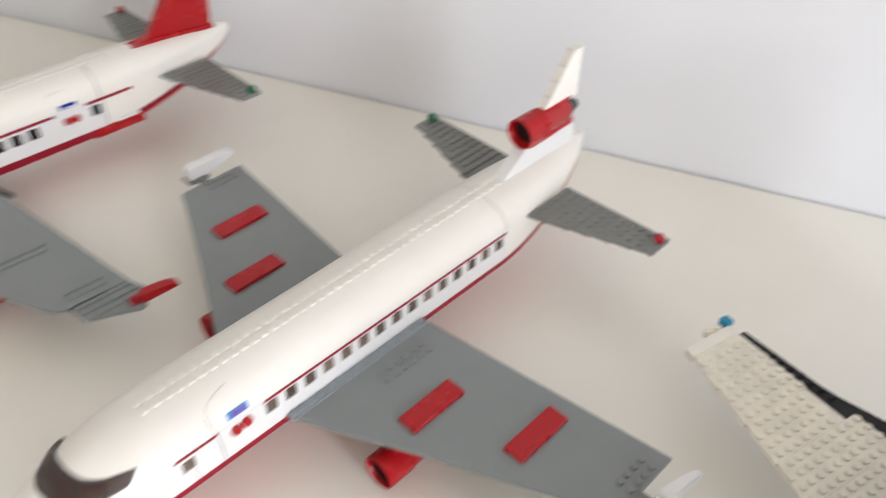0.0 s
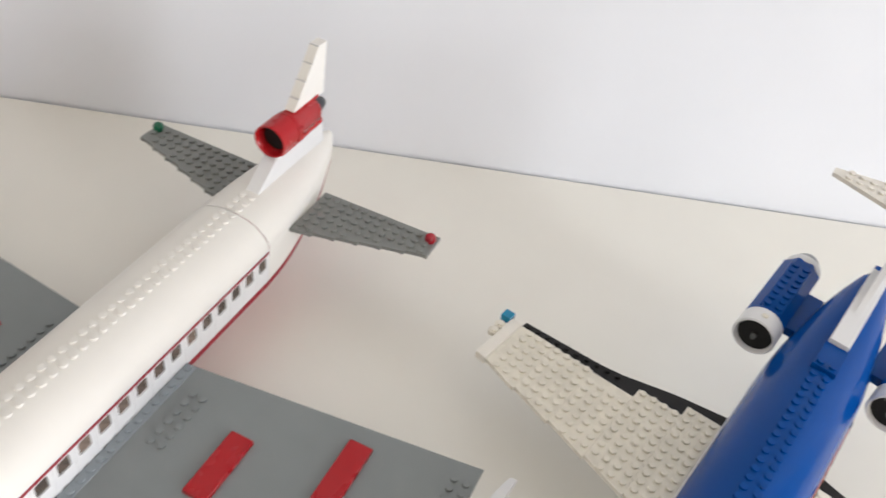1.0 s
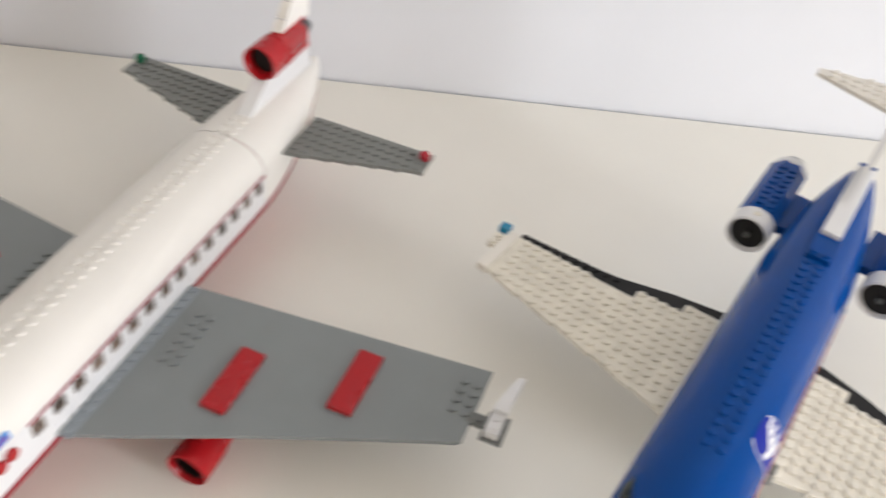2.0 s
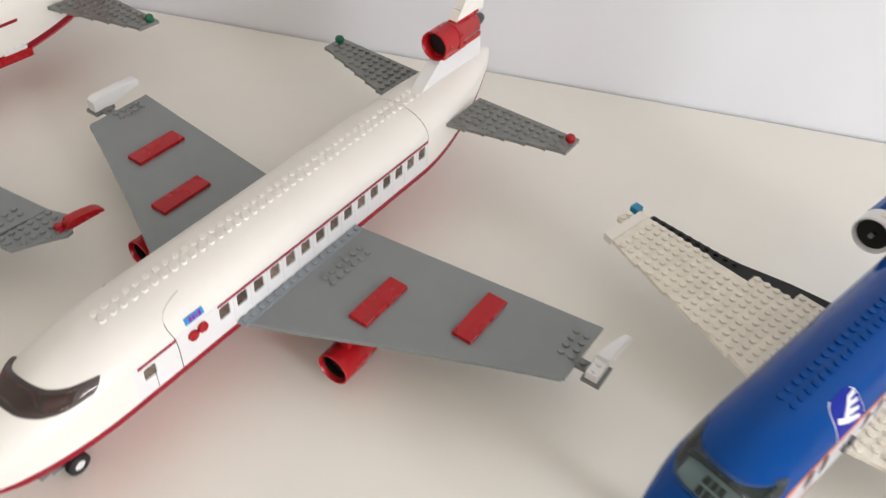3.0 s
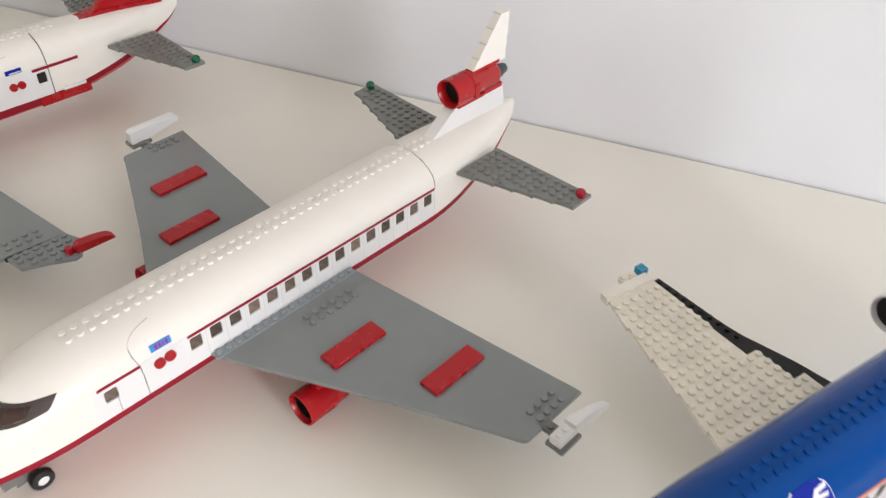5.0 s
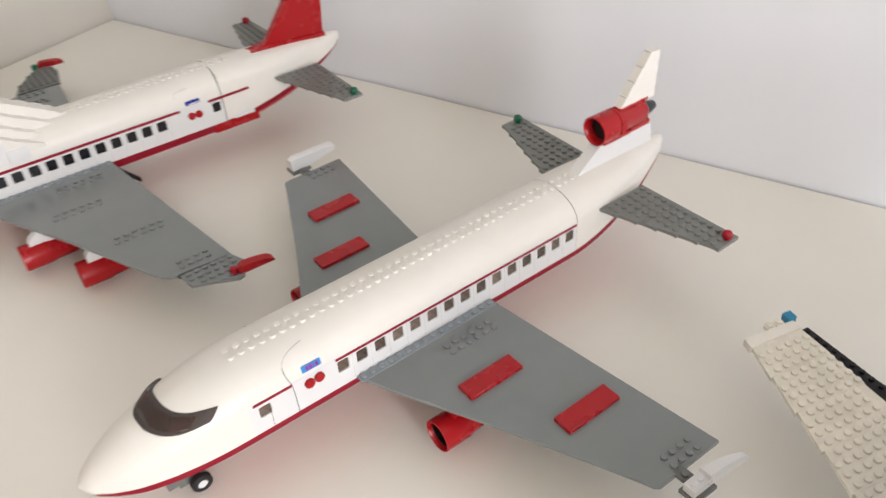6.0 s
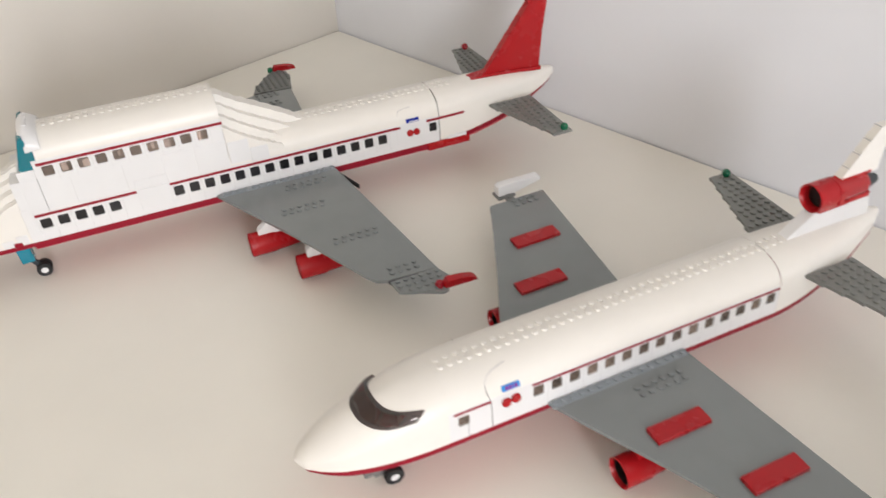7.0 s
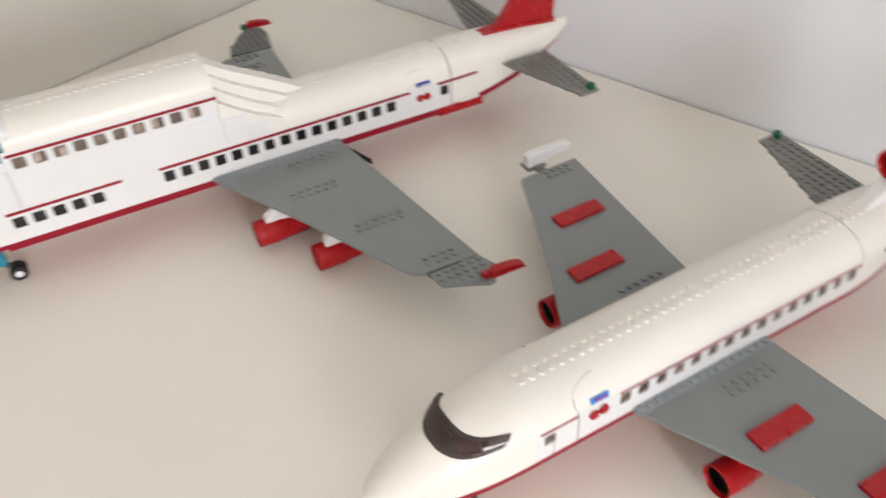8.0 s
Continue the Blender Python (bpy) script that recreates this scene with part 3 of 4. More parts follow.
def white_airliner():
    th = thing("toy_airliner", pose(0, 0, 0), "white brick toy airliner with grey wings and red tiles", "toy airplane", "toy airplanes on the desk")
    rows = nose_rows() + [(-40, 32, 47.5, 78, 98.7, 2.05), (100, 32, 47.5, 78, 98.7, 2.05), (232, 32, 47.5, 78, 98.7, 2.05)]
    rows += [(250, 31.6, 49.6, 78.5, 98.7, 2.05), (280, 29, 56, 80, 98.7, 2.05), (310, 23.5, 64.5, 82, 98.2, 2.2), (340, 15.5, 75, 85, 97, 2.1), (360, 8.5, 83, 88.5, 95, 2.0), (368, 3.5, 87.5, 90, 93.2, 2.0)]
    sh = Shell(rows)
    # the wall-side end of the windshield is a little narrower than the other
    keys, far = [[(sh.x_to_u(a, x), a, sh.x_to_u(b, v), b) for x, a, v, b in glide(ks)] for ks in (SHIELD_A, SHIELD_WALLSIDE)]
    part("nose", sh.open_skin(lin(-185.0, -182.5, 5) + lin(-180, -75, 84), [0.6 * k / 40 for k in range(41)] + [0.7, 0.8, 0.9, 1.0], (keys, far), cap0=True), ROOFW, th, "glossy white moulded nose")
    part("roof", sh.skin(lin(-75, 231.6, 24), US), ROOFW, th, "white curved roof")
    bm = bmesh.new()
    studs(bm, [(x, -68 + 8 * k, 98.4) for k in range(41) for x in (-4, 4)])
    part("roof_studs", bm, ROOFW, th, "two rows of white studs along the roof")
    part("tail", sh.skin(lin(232.2, 360, 26) + [363, 366, 368], USB, cap1=True), ROOFW, th, "white upswept tail cone")
    holes = [(16.0 * k, 67.0, 9.4, 11.0) for k in range(15)] + [(-63.0, 66.0, 9.2, 10.0)]
    for s in (1, -1):
        w = part("side_wall", side_wall(-75, 231.8, 47.5, 78, holes, side=s), WHITE, th)
        window_panes(w, holes, BROWNGLASS, side=s)
        brick_joints(w, holes[:15], 16.0, 48.0, 73.8, side=s)
        part("stripe", cube(s * 31.5, s * 32.35, -5.6, 231.5, 73.8, 76.2, bevel=0.1) if s > 0 else cube(-32.35, -31.5, -5.6, 231.5, 73.8, 76.2, bevel=0.1), DARKRED, th, "thin dark red stripe")
        part("stripe", cube(min(s * 31.5, s * 32.35), max(s * 31.5, s * 32.35), -71, -40.5, 73.8, 76.2, bevel=0.1), DARKRED, th, "thin dark red stripe")
        # the door, a rounded panel a little proud of the skin
        dr = part("door", sh.patch(lin(-39.5, -9, 5), 0.62, 0.985, 2, s, 0.25), WHITE, th, "white cabin door panel")
        path = [(-39.6, 47.6), (-39.8, 58), (-40.0, 66), (-40.6, 73), (-41.8, 79.0), (-42.8, 82), (-43.4, 84.6), (-43.6, 87), (-43.2, 89.2), (-41.8, 91.2), (-38.6, 93), (-34, 94.2), (-28, 95), (-22, 95.5)]
        part("door_seam", seam(sh, path[:9], s, 0.45, 0.3), GAP, dr, "dark curved seam of the door")
        if s > 0:
            part("door_seam", seam(sh, path[8:], s, 0.4, 0.25), JOINT, dr, "faint upper seam of the door")
        part("door_seam", seam(sh, [(-59.5, 47.6), (-59.5, 55), (-59.5, 62)], s, 0.4, 0.2), DARKGREY, dr)
        if s < 0:
            continue
        part("label_plate", sh.patch(lin(-31.5, -16.5, 4), lambda y: sh.z_to_u(y, 85.0), lambda y: sh.z_to_u(y, 80.4), 3, s, 0.9), SKYBLUE, dr, "small blue printed label")
        for y, w in ((-28.6, 2.2), (-25.8, 2.2), (-22.8, 1.0), (-20.9, 2.2)):
            part("label_bar", sh.patch(lin(y, y + w, 2), lambda y: sh.z_to_u(y, 84.2), lambda y: sh.z_to_u(y, 81.2), 2, s, 1.1), INK, dr, "dark unreadable print")
        for y in (-28.2, -20.2):
            part("round_tile", lathe(bmesh.new(), [(31.5 * s, 3.9), (s * 34.4, 3.9), (s * 34.8, 3.5), (s * 34.8, 0.01)], (0, y, 69.2 if y < -25 else 70.2), "x", 20), RED, dr, "round red tile")
    part("cabin_floor", cube(-30, 30, -74, 231, 46.5, 48.5), CREAM, th)
    belly(sh, lin(-184.2, -80, 18) + lin(-75, 230, 6) + lin(236, 366, 16), CRIMSON, th, depth=5.4, label="red lower hull", keel_mat=BOUNCERED)
    # windshield, wrapped round the nose
    ws = shield(sh, th, keys, SMOKEGLASS, "smoked wraparound windshield", off=0.7, far=far, bulge=2.1)
    ws.visible_shadow = False
    mix = lambda k, f, g: tuple(k[i % 2] + (k[2 + i % 2] - k[i % 2]) * (f if i < 2 else g) for i in range(4))
    rim = lambda k: 3.4 / max(math.dist(sh.at(k[1], k[0]), sh.at(k[3], k[2])), 7)
    shield(sh, th, [mix(k, 0, rim(k)) for k in keys], CHARCOAL, "", "windshield_rim", 0.3, [mix(k, 0, rim(k)) for k in far])
    shield(sh, th, [mix(k, 1 - rim(k), 1) for k in keys], CHARCOAL, "", "windshield_rim", 0.3, [mix(k, 1 - rim(k), 1) for k in far])
    tip_liner(sh, th, keys[-6:], far[-6:])
    part("cockpit_tub", cube(-22, 22, -146, -92, 50, 60), MAROON, th, "dark red-brown cockpit floor")
    part("cockpit_wall", cube(-22, 22, -89, -86, 60, 84), DARKGREY, th, "grey wall behind the cockpit")
    cn = part("console", slab([(-143, 60), (-143, 66), (-132, 73), (-129, 73), (-129, 60)], -14, 14, "x"), DARKGREY, th, "grey sloping control console")
    for x in (-8, 0, 8):
        part("screen", slab([(-141, 67.6), (-134, 72.1), (-134, 71.4), (-141, 66.9)], x - 3, x + 3, "x", 0), BLACK, cn, "small black screen")
    for x in (-9.5, 9.5):
        st = part("pilot_seat", cube(x - 7, x + 7, -118, -104, 60, 66), DARKRED, th, "dark red pilot seat")
        part("seat_back", cube(x - 7, x + 7, -106, -102, 66, 82), DARKRED, st)
    # wings
    line = [(30, 8), (60, 21.5), (124, 53), (190, 83), (224, 98), (233, 101.5), (236, 104.5), (236.5, 161), (34, 136.5), (30, 136)]
    tip = [(x, 122.5 + 7.6 * k) for k in range(4) for x in (223, 231)]
    mid = [(x, 77.3 + 8 * k) for k in range(6) for x in (51.3, 59.3)]
    for s in (1, -1):
        # the far wing hangs a little
        z = lambda x, y: 49.0 if x > -30 else 49.0 + (x + 30) * 0.022
        low = lambda x, y: z(x, y) - 3.4
        hx = lambda a, b: (min(s * a, s * b), max(s * a, s * b))
        w = wing_panel(th, line if s > 0 else mirrored([(x, y - 6 if y < 110 and x > 40 else y) for x, y in line]), low, z, [(s * (x if s > 0 or x > 100 else x + 5), y) for x, y in tip + mid], GREY, "flat grey swept wing")
        part("root_strip", studs(cube(*hx(32, 40), 8.5, 136.5, 48.4, 49.5, bevel=0.15), [(s * 36, 12.6 + 8 * k, 49.5) for k in range(16)]), BLUEGREY, w, "light bluish-grey studded strip along the hull")
        for x0, y0 in ((89.4, 58.0), (154.8, 89.4)) if s > 0 else ((90.2, 54.0), (154.2, 85.0)):
            a, b_ = hx(x0, x0 + 15.9)
            zt = z(s * (x0 + 8), 0)
            tl = cube(a, b_, y0, y0 + 47.8, zt - 0.2, zt + 3.4, bevel=0.35)
            part("tile", tl, RED, w, "smooth red tile lying on the wing")
        pod(th, s * 95.5, 32.0 if s > 0 else 27.0, 21.5, 13, 50, RED, "red jet engine under the wing", [(46, 31), (76, 31), (80, 46.5), (44, 46.5)])
        # winglet on its hinge
        zt = z(s * 236, 0)
        part("hinge", studs(cube(*hx(233, 248), 118.5, 127, zt - 3.2, zt + 0.3), [(s * 240, 122.6, zt + 0.3)]), DARKGREY, w, "grey hinge plate")
        edge = [(127, zt + 6.4), (127.6, zt + 9.6)] + curve(131, zt + 9.8, 163, zt + 2.0, 10, 1.7) + [(163, zt + 0.2)] if s > 0 else [(116, zt + 13.0), (140, zt + 12.2), (163, zt + 10.0), (165, zt + 8.0), (165, zt + 4.0)]
        wl = slab([(113, zt - 0.4), (112.5, zt + (6.4 if s > 0 else 10.5))] + edge + [(132, zt - 0.4)], *hx(246, 255), "x", 0.5)
        if s > 0:
            studs(wl, [(250.5, 116.4, zt + 6.4), (250.5, 122.9, zt + 6.4)], r=2.2)
        for v in wl.verts:
            if s > 0 and v.co.y > 128:  # the blade thins towards its end
                v.co.x = 255.5 - (255.5 - v.co.x) * (1 - 0.6 * (v.co.y - 128) / 36)
            v.co.x += s * 0.0016 * max(v.co.y - 122, 0) ** 2
        wg = part("winglet", wl, WHITE, w, "white curved winglet")
        for y in (119.5, 127.5):
            part("pin_hole", lathe(bmesh.new(), [(s * 254.6, 2.3), (s * 255.15, 2.3), (s * 255.15, 1.5), (s * 254.8, 0.01)], (0, y, zt + 3.6), "x", 14), CREAM, wg, "round pin hole in the brick")
        part("winglet_plate", cube(*hx(244, 258), 111.5, 132, zt - 3.6, zt - 0.4), DARKGREY, w)
    # tail
    for s, m, l in ((1, LIGHTRED, "round red tip light"), (-1, GREEN, "round green tip light")):
        tailplane(th, 31, 131 if s > 0 else 129, (259.5, 291), (312, 313.5), 78, TAILGREY, m, 305, s, "grey studded tailplane", l)
    part("fin_base", slab([(257, 97), (259, 99.5), (284, 118), (346, 118), (350, 96)], -5.5, 5.5, "x", 0.4), WHITE, th, "white sloping fin base")
    for k in range(4):
        y, z, back = 306 + 8.6 * k, 141 + 10.8 * k, 348.5 + 0.5 * k
        part("fin_brick", slab([(y, z), (y, z + 1.5), (y + 7.4, z + 10.75), (back, z + 10.75), (back, z)], -4, 4, "x", 0.1), ROOFW, th, "white slope brick of the fin")
        # grey strip that paints the shadow line at the next brick's lip
        part("fin_lip_shade", cube(-3.9, 3.9, y + 6.6, y + 7.5, z + 10.2, z + 10.9, bevel=0), JOINT, th)
    eng = part("tail_engine", lathe(bmesh.new(), [(9, 0.01), (9, 10.0), (1.2, 11.2), (0, 12.2), (0.6, 13.0), (20, 12.9), (20.3, 12.1), (21.6, 12.1), (21.9, 12.7), (26, 12.6), (28, 11.4), (55, 11.0), (58, 9), (58, 0.01)], (0, 280, 130.5), "y", 30), RED, th, "red jet engine in the tail fin")
    # black disc, set forward to paint the intake's inner shade
    part("intake", lathe(bmesh.new(), [(8.4, 0.01), (8.4, 9.9)], (0, 280, 130.5), "y", 24), BLACK, eng, "black disc for the shade in the engine intake")
    box_m = cube(-4.2, 4.2, 306, 341, 140, 143.5)
    part("mount_plate", box_m, RED, eng)
    part("mount_plate", cube(-7.9, 7.9, 286, 318, 117.4, 120.6), RED, eng)
    part("mount_plate", cube(-7.9, 7.9, 318.2, 342, 118.0, 122.6), RED, eng)
    part("collar_clip", cube(9.8, 13.2, 300.5, 306.5, 124, 136, bevel=0.5), RED, eng)
    part("exhaust", lathe(bmesh.new(), [(0, 7.2), (8, 6.4), (17, 4.2), (18, 3.2), (18, 0.01)], (0, 336, 129.0), "y", 20), CHARCOAL, eng, "dark grey exhaust cone")
    strut(th, -115, 36, DARKGREY, (9.0, -9.0))
    part("tow_block", cube(-4, 4, -137, -124, 9.5, 18), DARKGREY, th, "small grey block before the nose wheels")
    strut(th, 120, 36, DARKGREY, (26.0, -26.0))
    return th


# windshields: half width and place of the lower edge, then of the upper edge
SHIELD_A = [(0.0, -138.0, 0.0, -120.2), (5.0, -137.7, 3.4, -119.9), (12.0, -136.2, 8.4, -118.6), (19.2, -130.6, 14.2, -115.5), (24.0, -122.6, 20.0, -108.4), (27.2, -112.6, 23.8, -99.4), (29.6, -100.0, 26.5, -90.7)]
SHIELD_WALLSIDE = [(0.0, -138.0, 0.0, -120.2), (5.0, -137.0, 3.4, -120.3), (12.0, -133.4, 8.4, -120.0), (19.2, -127.0, 14.2, -119.0), (24.0, -121.0, 20.0, -116.4), (27.2, -116.0, 23.8, -113.0), (29.6, -112.0, 26.5, -109.5)]
# how far round the section, lower edge, upper edge
SHIELD_B = [(0.0, -292.0, -270.8), (0.07, -291.6, -270.0), (0.13, -290.9, -268.6), (0.19, -289.0, -265.5), (0.26, -285.8, -259.0), (0.31, -281.0, -251.5), (0.35, -276.0, -241.5), (0.385, -266.0, -244.5), (0.405, -252.0, -248.5)]


def glide(keys, n=4):
    """A smooth row through the keys, even on both sides of the first."""
    ks = np.array([[-keys[1][0], keys[1][1], -keys[1][2], keys[1][3]]] + [list(k) for k in keys] + [[2 * a - b for a, b in zip(keys[-1], keys[-2])]])
    rows = []
    for p, q, r, s in zip(ks, ks[1:], ks[2:], ks[3:]):
        for f in (k / n for k in range(n)):
            rows.append(q + 0.5 * f * (r - p + f * (2 * p - 5 * q + 4 * r - s + f * (3 * (q - r) + s - p))))
    return [tuple(float(max(v, 0)) if i % 2 == 0 else float(v) for i, v in enumerate(r)) for r in rows + [ks[-2]]]


def shield(sh, th, keys, mat, label, name="windshield", off=0.5, far=None, bulge=0.0):
    """The windshield, wrapped over the crown from side to side, its cheeks bulging a little."""
    bm = bmesh.new()
    rows = []
    n = 10
    for sgn, order in ((-1, range(len(keys) - 1, 0, -1)), (1, range(len(keys)))):
        for k in order:
            u, a, v, b = (keys if sgn > 0 else far or keys)[k]
            ys = [(a + (b - a) * i / n, u + (v - u) * i / n) for i in range(n + 1)]
            rows.append(([bm.verts.new(sh.at(y, w, sgn, off + bulge * math.sin(math.pi * i / n) * min(k / 9, 1))) for i, (y, w) in enumerate(ys)], [bm.verts.new(sh.at(y, w, sgn, -0.4)) for y, w in ys]))
    for (o0, i0), (o1, i1) in zip(rows, rows[1:]):
        for k in range(n):
            bm.faces.new((o0[k], o0[k + 1], o1[k + 1], o1[k]))
        bm.faces.new((o0[0], o1[0], i1[0], i0[0]))
        bm.faces.new((o0[-1], i0[-1], i1[-1], o1[-1]))
    for o, i in (rows[0], rows[-1]):
        for k in range(n):
            bm.faces.new((o[k], o[k + 1], i[k + 1], i[k]))
    return part(name, bm, mat, th, label)


def tip_frame(sh, th, keys, mat, width):
    """A raised frame round the pointed end of a windshield, its corners rounded."""
    path = [(y, sh.at(y, u).z) for y, u in [(b, v) for u, a, v, b in keys] + [(a, u) for u, a, v, b in keys[::-1]]]
    for _ in range(2):
        cut = [tuple(p[i] + (q[i] - p[i]) * f for i in (0, 1)) for p, q in zip(path, path[1:]) for f in (0.25, 0.75)]
        path = [path[0]] + cut + [path[-1]]
    part("windshield_frame", seam(sh, path, 1, width, 0.75), mat, th)


def tip_liner(sh, th, keys, far=None):
    """A dark lining under the narrow ends of a windshield."""
    for side in (1, -1):
        bm = bmesh.new()
        rows = [[bm.verts.new(sh.at(a + (b - a) * i / 6, u + (v - u) * i / 6, side, 0.25)) for i in range(7)] for u, a, v, b in (keys if side > 0 else far or keys)]
        for r0, r1 in zip(rows, rows[1:]):
            for k in range(6):
                bm.faces.new((r0[k], r0[k + 1], r1[k + 1], r1[k]))
        part("windshield_lining", bm, CHARCOAL, th)


white_airliner()

# ---- the white jumbo airliner with an upper deck ----


def wave(a, b, bumps=2, height=1.2):
    """Rounded steps from one corner of a stepped slope to the next."""
    (y0, z0), (y1, z1) = a, b
    ln = math.hypot(y1 - y0, z1 - z0)
    ny, nz = -(z1 - z0) / ln, (y1 - y0) / ln
    if nz < 0:
        ny, nz = -ny, -nz
    n = 4 * bumps
    lift = [height * abs(math.sin(math.pi * k * bumps / n)) for k in range(n)]
    return [(y0 + (y1 - y0) * k / n + ny * lift[k], z0 + (z1 - z0) * k / n + nz * lift[k]) for k in range(n)]


def jumbo_airliner():
    th = thing("toy_jumbo_airliner", pose(-0.4280, -0.1934, 0, 0, 0, -2.41), "white brick toy jumbo airliner with upper deck and red fin", "toy airplane", "toy airplanes on the desk")
    rows = [(-150, 32, 47, 80, 103, 2.4), (60, 32, 47, 80, 103, 2.4), (300, 32, 47, 80, 103, 2.4), (325, 31.6, 48.6, 80.5, 102.8, 2.4), (362, 29, 53.8, 81.5, 102, 2.3), (398, 23.5, 61, 83, 100.2, 2.2), (433, 15.5, 71, 84.5, 97.4, 2.1), (457, 8.5, 79.5, 86, 94.6, 2.0), (467, 3.5, 85, 88, 92.4, 2.0)]
    sh = Shell(rows)
    part("roof", sh.skin(lin(58, 302.2, 16), US), ROOFW, th, "white curved rear roof")
    part("roof_studs", studs(bmesh.new(), [(x, 126 + 8 * k, 102.5) for k in range(26) for x in (-4, 4)], h=1.5), ROOFW, th, "two rows of white studs along the rear roof")
    part("tail", sh.skin(lin(303.4, 459, 28) + [462, 465, 467], USB, cap1=True), ROOFW, th, "white upswept tail cone")
    p = 230 / 14
    rear = [(2.8 + p * k, 66.3, 10.4, 11.8) for k in range(15)] + [(295.0, 67.0, 9.2, 11.4)]
    fore = [(-131.5 + 17.1 * k, 66.3, 11.0, 11.4) for k in range(5)]
    upper = [(-111.5 + 16.85 * k, 123.6, 10.8, 11.0) for k in range(10)]
    for s in (1, -1):
        hx = lambda a, b: (min(s * a, s * b), max(s * a, s * b))
        w = part("side_wall", side_wall(-150, 302.4, 47, 80, fore + rear, side=s), WHITE, th)
        window_panes(w, fore + rear, DARKGLASS, side=s)
        brick_joints(w, rear[:15], p, 48.0, 74.6, side=s)
        brick_joints(w, fore, 17.1, 48.0, 75.0, side=s)
        w2 = part("upper_side_wall", side_wall(-124, 61, 80.2, 137, upper, side=s), WHITE, th)
        window_panes(w2, upper, CABINGLASS, side=s)
        for pane in w2.children:
            pane.visible_shadow = False
        # pale bricks that stand behind some of the panes
        for k, a, b, z0, z1 in ((1, -4.5, 1.0, 119, 128), (2, -1.0, 5.0, 118, 126), (4, -0.5, 1.5, 121, 126), (6, -1.0, 1.5, 120, 127), (7, -5.0, 0.5, 118, 129), (9, -5.0, -1.0, 118, 129)):
            y = upper[k][0]
            part("cabin_brick", cube(*hx(28.2, 30.0), y + a, y + b, z0, z1), WHITE, th, "pale brick behind a cabin window")
        brick_joints(w2, upper, 16.85, 112.0, 130.6, side=s)
        brick_joints(w2, [(-95.0, 0, 0, 0), (-45.0, 0, 0, 0)], 0, 80.4, 111.0, side=s)
        for y0, y1, zz in ((-5, 255, 76.0), (-140, -39, 76.5), (-121, 62, 132.0)):
            part("stripe", cube(*hx(31.5, 32.4), y0, y1, zz - 1.4, zz + 1.6, bevel=0.1), DARKRED, th, "dark red stripe")
        part("stripe", sh.patch(lin(287, 335, 8), lambda y: sh.z_to_u(y, 78.0), lambda y: sh.z_to_u(y, 75.0), 2, s, 0.4), DARKRED, th, "dark red stripe")
        part("stripe", cube(*hx(31.0, 32.3), -150, 305, 39.4, 47.0, bevel=0.2), CRIMSON, th, "red lower band")
        # smooth wall panels between the window rows
        for y0, y1, z0, z1, o in ((-38, -6, 47.8, 78.4, 0.7), (-23, -6.4, 79.0, 90.0, 0.6), (-39, -23.4, 79.0, 89.4, 0.35), (-5.6, 27, 79, 112.0, 0.35), (27.6, 61, 79, 112.0, 0.5), (62.2, 84, 82.0, 108.0, 0.7), (84.4, 104, 80.0, 96.0, 0.45), (-150.5, -141, 48.6, 86, 0.6), (-140.6, -124.4, 79.4, 118, 0.5), (-140.6, -124.4, 86, 128, 0.3)):
            part("wall_panel", cube(*hx(31.4, 32.0 + o), y0, y1, z0, z1), WHITE, th)
        dr = part("door", sh.patch([250.5, 252, 254, 258, 264, 272, 280, 285], 0.62, 0.985, 2, s, 0.3), WHITE, th, "white cabin door panel")
        part("label_plate", sh.patch(lin(262.5, 278, 3), lambda y: sh.z_to_u(y, 84.5), lambda y: sh.z_to_u(y, 80.0), 2, s, 0.9), NAVY, dr, "small blue printed label")
        part("label_bar", sh.patch(lin(265.5, 277, 3), lambda y: sh.z_to_u(y, 81.6), lambda y: sh.z_to_u(y, 80.7), 2, s, 1.1), PRINT, dr, "white unreadable print")
        for y in (266.0, 274.0):
            part("round_tile", lathe(bmesh.new(), [(31.5 * s, 3.9), (s * 34.4, 3.9), (s * 34.8, 3.5), (s * 34.8, 0.01)], (0, y, 67.0), "x", 20), RED, dr, "round red tile")
        part("door_seam", seam(sh, [(253, 90), (253.5, 92.5), (255.5, 94.6), (261, 95.6), (270, 96)], s, 0.5, 0.25), JOINT, dr)
        part("tail_seam", seam(sh, [(302.8, 49), (302.8, 60), (302.8, 72), (302.8, 82), (302.6, 92), (302.4, 99)], s, 0.9, 0.3), DARKGREY, th, "dark seam before the tail")
    part("cabin_floor", cube(-30, 30, -150, 299, 46, 47.5), CREAM, th)
    part("deck_floor", cube(-30, 30, -123, 60, 108, 112), CREAM, th)
    belly(sh, lin(-150, 300, 4) + lin(306, 465, 20), CRIMSON, th, depth=6.0, keel=6.0, taper=0.8, label="red lower hull", keel_mat=BOUNCERED)
    part("side_plate", studs(cube(31.0, 33.4, 312, 336, 46.8, 50.2), [(32.2, 316 + 8 * k, 50.2) for k in range(3)], r=0.9), WHITE, th, "thin white plate above the red keel")
    part("keel_block", cube(-28, 33.6, 287, 340, 37.5, 46.7), RED, th, "red keel bricks")
    # upper deck roof
    up = Shell([(-130, 32, 130, 137, 159.5, 2.3), (0, 32, 130, 137, 159.5, 2.3), (62, 32, 130, 137, 159.5, 2.3)])
    part("upper_roof", up.skin(lin(-119, 61, 8), US, cap0=True, cap1=True), ROOFW, th, "white curved roof of the upper deck")
